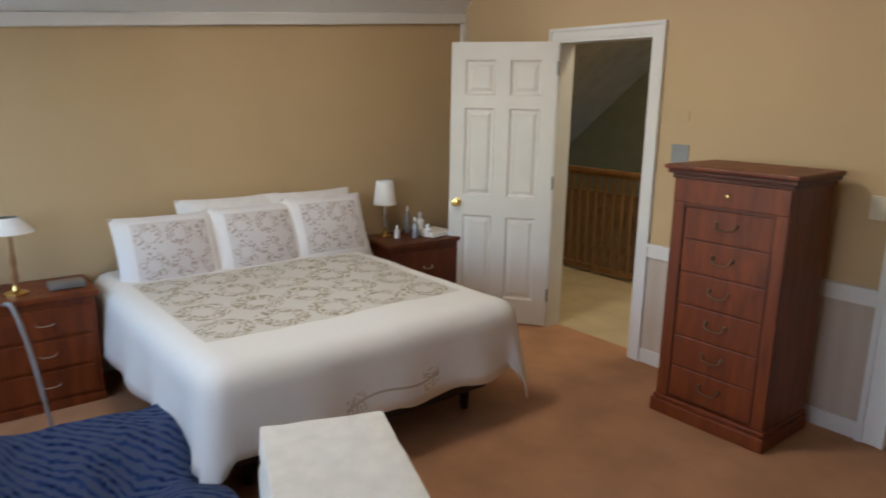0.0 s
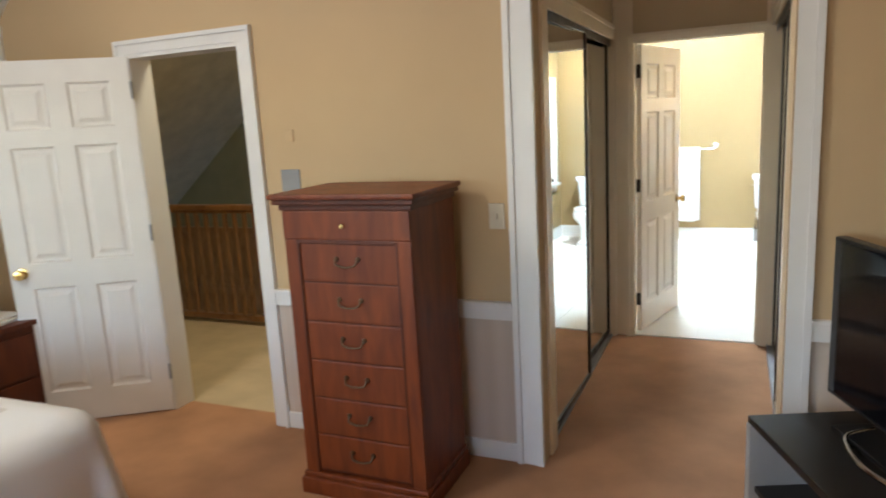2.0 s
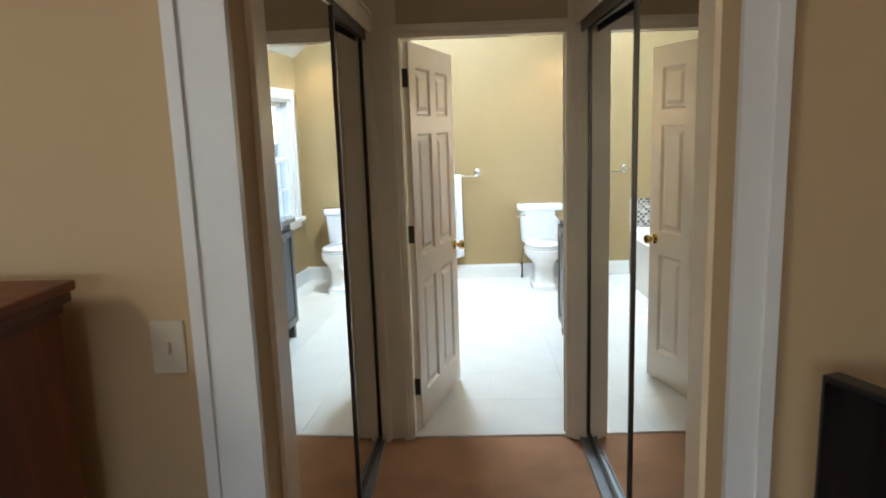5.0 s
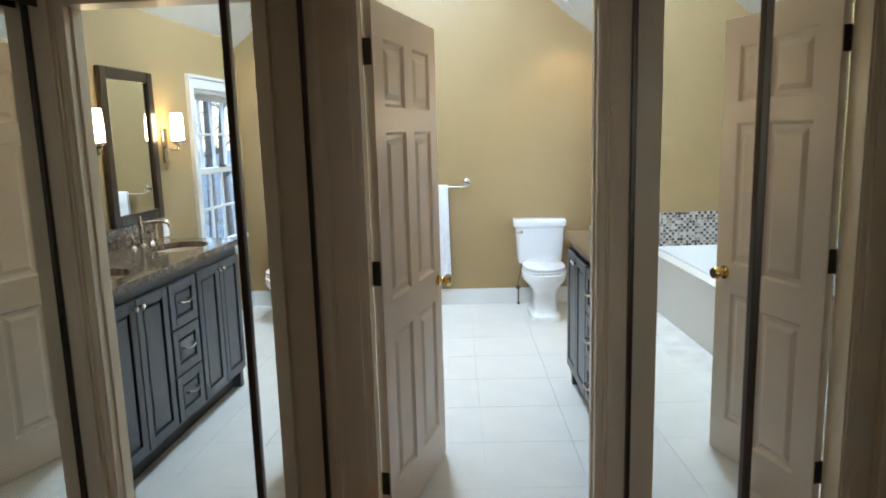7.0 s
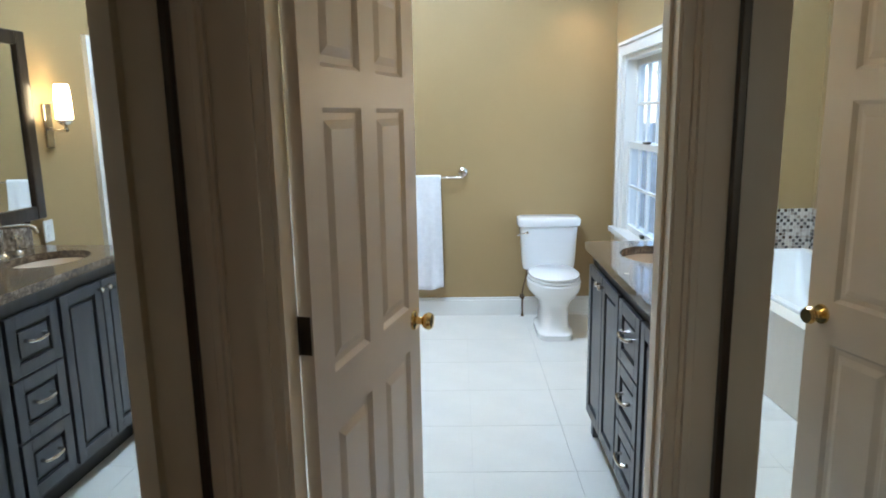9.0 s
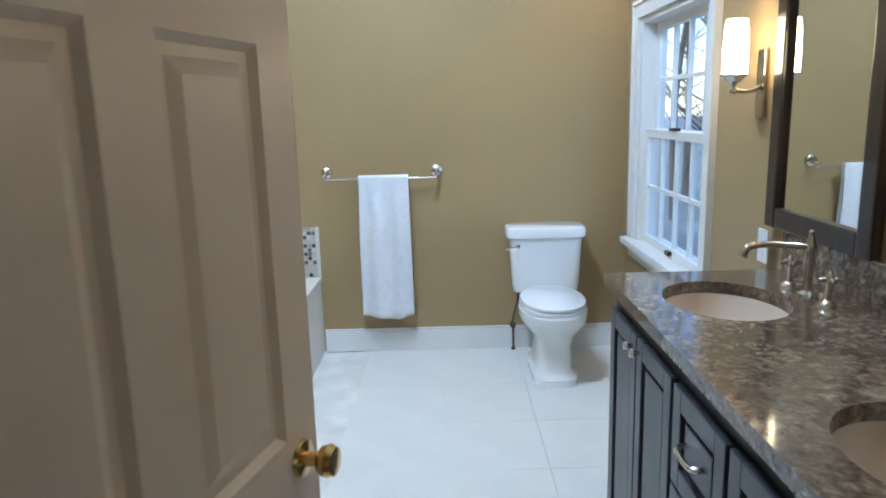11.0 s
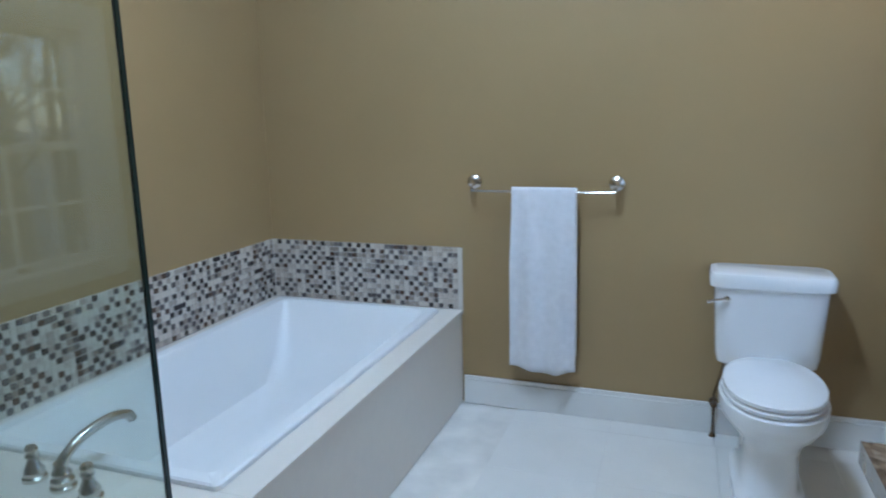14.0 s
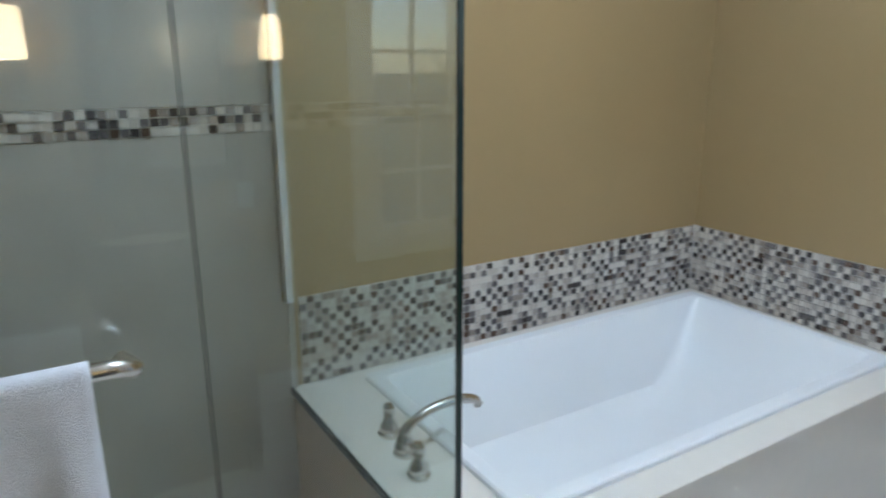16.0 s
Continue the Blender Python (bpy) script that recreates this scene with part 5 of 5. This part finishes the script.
part("slab", top_with_holes(), GRANITE, ct)
part("backsplash", boxes((CD - 0.02, CD, 0.0, CW + 0.0, CT, CT + 0.125), bevel=0.002), GRANITE, ct, "granite backsplash")
for sy in sinks:
    s_ = thing("sink", pose(0.622 + sx, VY0 - 0.06 + sy, VH), "biscuit oval undermount sink", "sink", "vanity sinks")
    bm = bmesh.new()
    loft(bm, [oval(0, 0, z, sa * f, sb_ * f, 2, 40) for z, f in ((-0.001, 1.06), (-0.001, 1.0), (-0.03, 0.97), (-0.08, 0.84), (-0.12, 0.6), (-0.14, 0.3), (-0.143, 0.1))], False, True)
    part("basin", bm, BISCUIT, s_, "", True)
    part("drain", lathe(bmesh.new(), [(0.001, -0.139), (0.022, -0.139), (0.024, -0.142)], (0, 0, 0)), NICKEL, s_, "", True)
    f = thing("sink_faucet", pose(0.622 + CD - 0.105, VY0 - 0.06 + sy, VH + CT), "bridge faucet in brushed nickel", "faucet", "vanity faucets")
    bm = lathe(bmesh.new(), [(0.001, 0), (0.028, 0), (0.026, 0.012), (0.014, 0.02), (0.011, 0.06), (0.014, 0.10), (0.012, 0.12), (0.016, 0.135), (0.012, 0.15), (0.006, 0.168), (0.008, 0.178), (0.001, 0.184)])
    tube(bm, arc([(0, 0, 0.135), (-0.06, 0, 0.142), (-0.13, 0, 0.146), (-0.165, 0, 0.138), (-0.178, 0, 0.115)], 6), [0.009] * 14 + [0.010] * 9 + [0.012] * 2, 10)
    part("spout", bm, NICKEL, f, "", True)
    for y in (-0.10, 0.10):
        bm = lathe(bmesh.new(), [(0.001, 0), (0.024, 0), (0.022, 0.01), (0.011, 0.02), (0.009, 0.055), (0.012, 0.065), (0.009, 0.08), (0.005, 0.09), (0.001, 0.094)], (0, y, 0))
        tube(bm, [(0, y - 0.028, 0.072), (0, y, 0.074), (0, y + 0.028, 0.072)], [0.006, 0.005, 0.006], 8)
        tube(bm, [(-0.028, y, 0.072), (0, y, 0.074), (0.028, y, 0.072)], [0.006, 0.005, 0.006], 8)
        part("cross_handle", bm, NICKEL, f, "", True)


def framed_mirror(y0, y1, z0, z1):
    m_ = thing("framed_mirror", pose(1.20, y0, z0), "mirror in a broad espresso wooden frame", "mirror", "mirrors over the vanity")
    W, H, f = y1 - y0, z1 - z0, 0.065
    part("mirror_glass", boxes((-0.014, -0.004, f - 0.004, W - f + 0.004, f - 0.004, H - f + 0.004)), MIRROR, m_, "silvered mirror glass")
    for r in ((-0.032, -0.001, 0, f, 0, H), (-0.032, -0.001, W - f, W, 0, H), (-0.031, -0.001, f, W - f, 0, f), (-0.031, -0.001, f, W - f, H - f, H)):
        part("frame_bar", boxes(r, bevel=0.007), ESPRESSO, m_)


framed_mirror(3.33, 3.90, 1.075, 1.98)
framed_mirror(2.36, 2.93, 1.075, 1.98)


def sconce(y, z):
    s_ = thing("wall_sconce", pose(1.20, y, z), "lit nickel wall sconce with frosted shade", "sconce", "wall sconces")
    part("wall_plate", boxes((-0.014, -0.001, -0.03, 0.03, -0.16, 0.06), bevel=0.004), NICKEL, s_)
    bm = tube(bmesh.new(), arc([(-0.014, 0, -0.06), (-0.05, 0, -0.075), (-0.09, 0, -0.07), (-0.10, 0, -0.05), (-0.10, 0, -0.03)], 5), 0.008, 10)
    lathe(bm, [(0.001, -0.05), (0.022, -0.045), (0.034, -0.03), (0.044, -0.024), (0.044, -0.018), (0.001, -0.016)], (-0.10, 0, 0))
    lathe(bm, [(0.001, -0.085), (0.013, -0.08), (0.015, -0.07), (0.009, -0.058)], (-0.10, 0, 0))
    part("arm", bm, NICKEL, s_, "", True)
    bm = lathe(bmesh.new(), [(0.040, -0.016), (0.041, 0.05), (0.038, 0.12), (0.034, 0.155), (0.029, 0.157), (0.033, 0.12), (0.034, 0.0), (0.040, -0.016)], (-0.10, 0, 0), k=24)
    part("glass_shade", bm, SCONCE, s_, "glowing frosted glass shade", True)


for y in (4.03, 3.13):
    sconce(y, 1.58)
ol = thing("outlet", pose(1.175, 3.90, 1.005), "white double outlet on the backsplash", "outlet")
part("plate", boxes((-0.007, 0.0, -0.035, 0.035, -0.055, 0.055), bevel=0.003), WHITEPL, ol)
for z in (-0.022, 0.022):
    part("socket", boxes((-0.010, -0.007, -0.014, 0.014, z - 0.013, z + 0.013), bevel=0.003), WHITEPL, ol)

for lx, ly in ((0.91, 5.55), (0.91, 3.0), (-1.2, 4.6)):
    lz = EAVE + 0.8 * (1.2 - lx) if lx > 0 else EAVE + 0.8 * (lx + 1.74)
    d_ = thing("downlight", pose(lx, ly, lz, 0, 38.8 if lx > 0 else -38.8, 0), "recessed round ceiling downlight, lit", "downlight", "bathroom downlights")
    part("trim_ring", lathe(bmesh.new(), [(0.055, -0.002), (0.075, -0.008), (0.078, 0.0), (0.06, 0.004)], k=28), TRIM, d_, "", True)
    part("lens", lathe(bmesh.new(), [(0.001, -0.001), (0.054, -0.002), (0.054, 0.002), (0.001, 0.003)], k=24), BULB, d_, "glowing lens", True)

# ---- pieces of walls and floor ----
tile_me = {}


def tile_piece(parent, name, x0, x1, y0, y1, z0, z1, material):
    key = (round(x1 - x0, 4), round(y1 - y0, 4), round(z1 - z0, 4), material.name)
    if key not in tile_me:
        tile_me[key] = mesh_of(name, boxes((0, x1 - x0, 0, y1 - y0, 0, z1 - z0), bevel=0.0), material)
    o = new(name, tile_me[key])
    o.parent = parent
    o.location = (x0, y0, z0)
    return o


S = 0.455
for i in range(7):
    for j in range(9):
        x0, y0 = -1.74 + i * S, 2.02 + j * S
        x1, y1 = min(x0 + S, 1.20), min(y0 + S, 5.80)
        if x0 < -0.7 and y0 > 3.8:
            continue
        tile_piece(bath_floor, "floor_tile", x0 + 0.0007, x1 - 0.0007, y0 + 0.0007, y1 - 0.0007, -0.006, 0.0, TILE)
shower_wall = structure("wall_shower", boxes((-1.74, -1.732, 2.06, 3.80, 0, 2.34)), GROUT, "large pale shower wall tiles")
for j in range(3):
    y0, y1 = 2.061 + j * 0.5795, 2.061 + (j + 1) * 0.5795
    for z0, z1 in ((0, .46), (.46, .925), (.925, 1.351), (1.43, 1.9), (1.9, 2.34)):
        tile_piece(shower_wall, "wall_tile", -1.732, -1.725, y0 + 0.0002, y1 - 0.0002, z0 + 0.0002, z1 - 0.0002, SHOWER)

mos_wall = structure("mosaic_band", boxes((-1.74, -1.735, 3.82, 5.80, DH + 0.002, 0.80), (-1.735, -0.66, 5.795, 5.80, DH + 0.002, 0.80), (-1.732, -1.728, 2.062, 3.80, 1.352, 1.429)), MOSAIC_GROUT, "mosaic splash band of small mixed glass tiles", "mosaic")
P = 0.0262
TW = P - 0.0042
near_pale = mesh_of("mosaic_tile", boxes((0, 0.005, 0, TW, 0, TW)), MOSAIC)
near_dark = mesh_of("mosaic_tile", boxes((0, 0.005, 0, TW, 0, TW)), MOSAIC_D)
rest_pale, rest_dark = bmesh.new(), bmesh.new()
mix = random.Random(12)


def is_dark(i, j):
    """Sheets of mosaic: dark tiles step across the rows, with strays."""
    return mix.random() < (0.64 if (i + j) % 2 == 0 else 0.09)


for i in range(75):
    for j in range(12):
        y, z, dark = 3.822 + i * P, DH + 0.004 + j * P, is_dark(i, j)
        if i < 25:
            o = new("mosaic_tile", near_dark if dark else near_pale)
            o.parent = mos_wall
            o.location = (-1.735, y, z)
        else:
            box(rest_dark if dark else rest_pale, -1.735, -1.730, y, y + TW, z, z + TW)
for i in range(40):
    for j in range(12):
        x, z = -1.728 + i * P, DH + 0.004 + j * P
        box(rest_dark if is_dark(i, j) else rest_pale, x, x + TW, 5.790, 5.795, z, z + TW)
for i in range(66):
    for j in range(3):
        y, z = 2.066 + i * 0.0261, 1.3525 + j * 0.026
        box(rest_dark if is_dark(i, j) else rest_pale, -1.728, -1.722, y, y + 0.0222, z, z + 0.0222)
tagged(part("mosaic_rest", rest_pale, MOSAIC_J, mos_wall), kind="stuff")
tagged(part("mosaic_rest", rest_dark, MOSAIC_JD, mos_wall), kind="stuff")
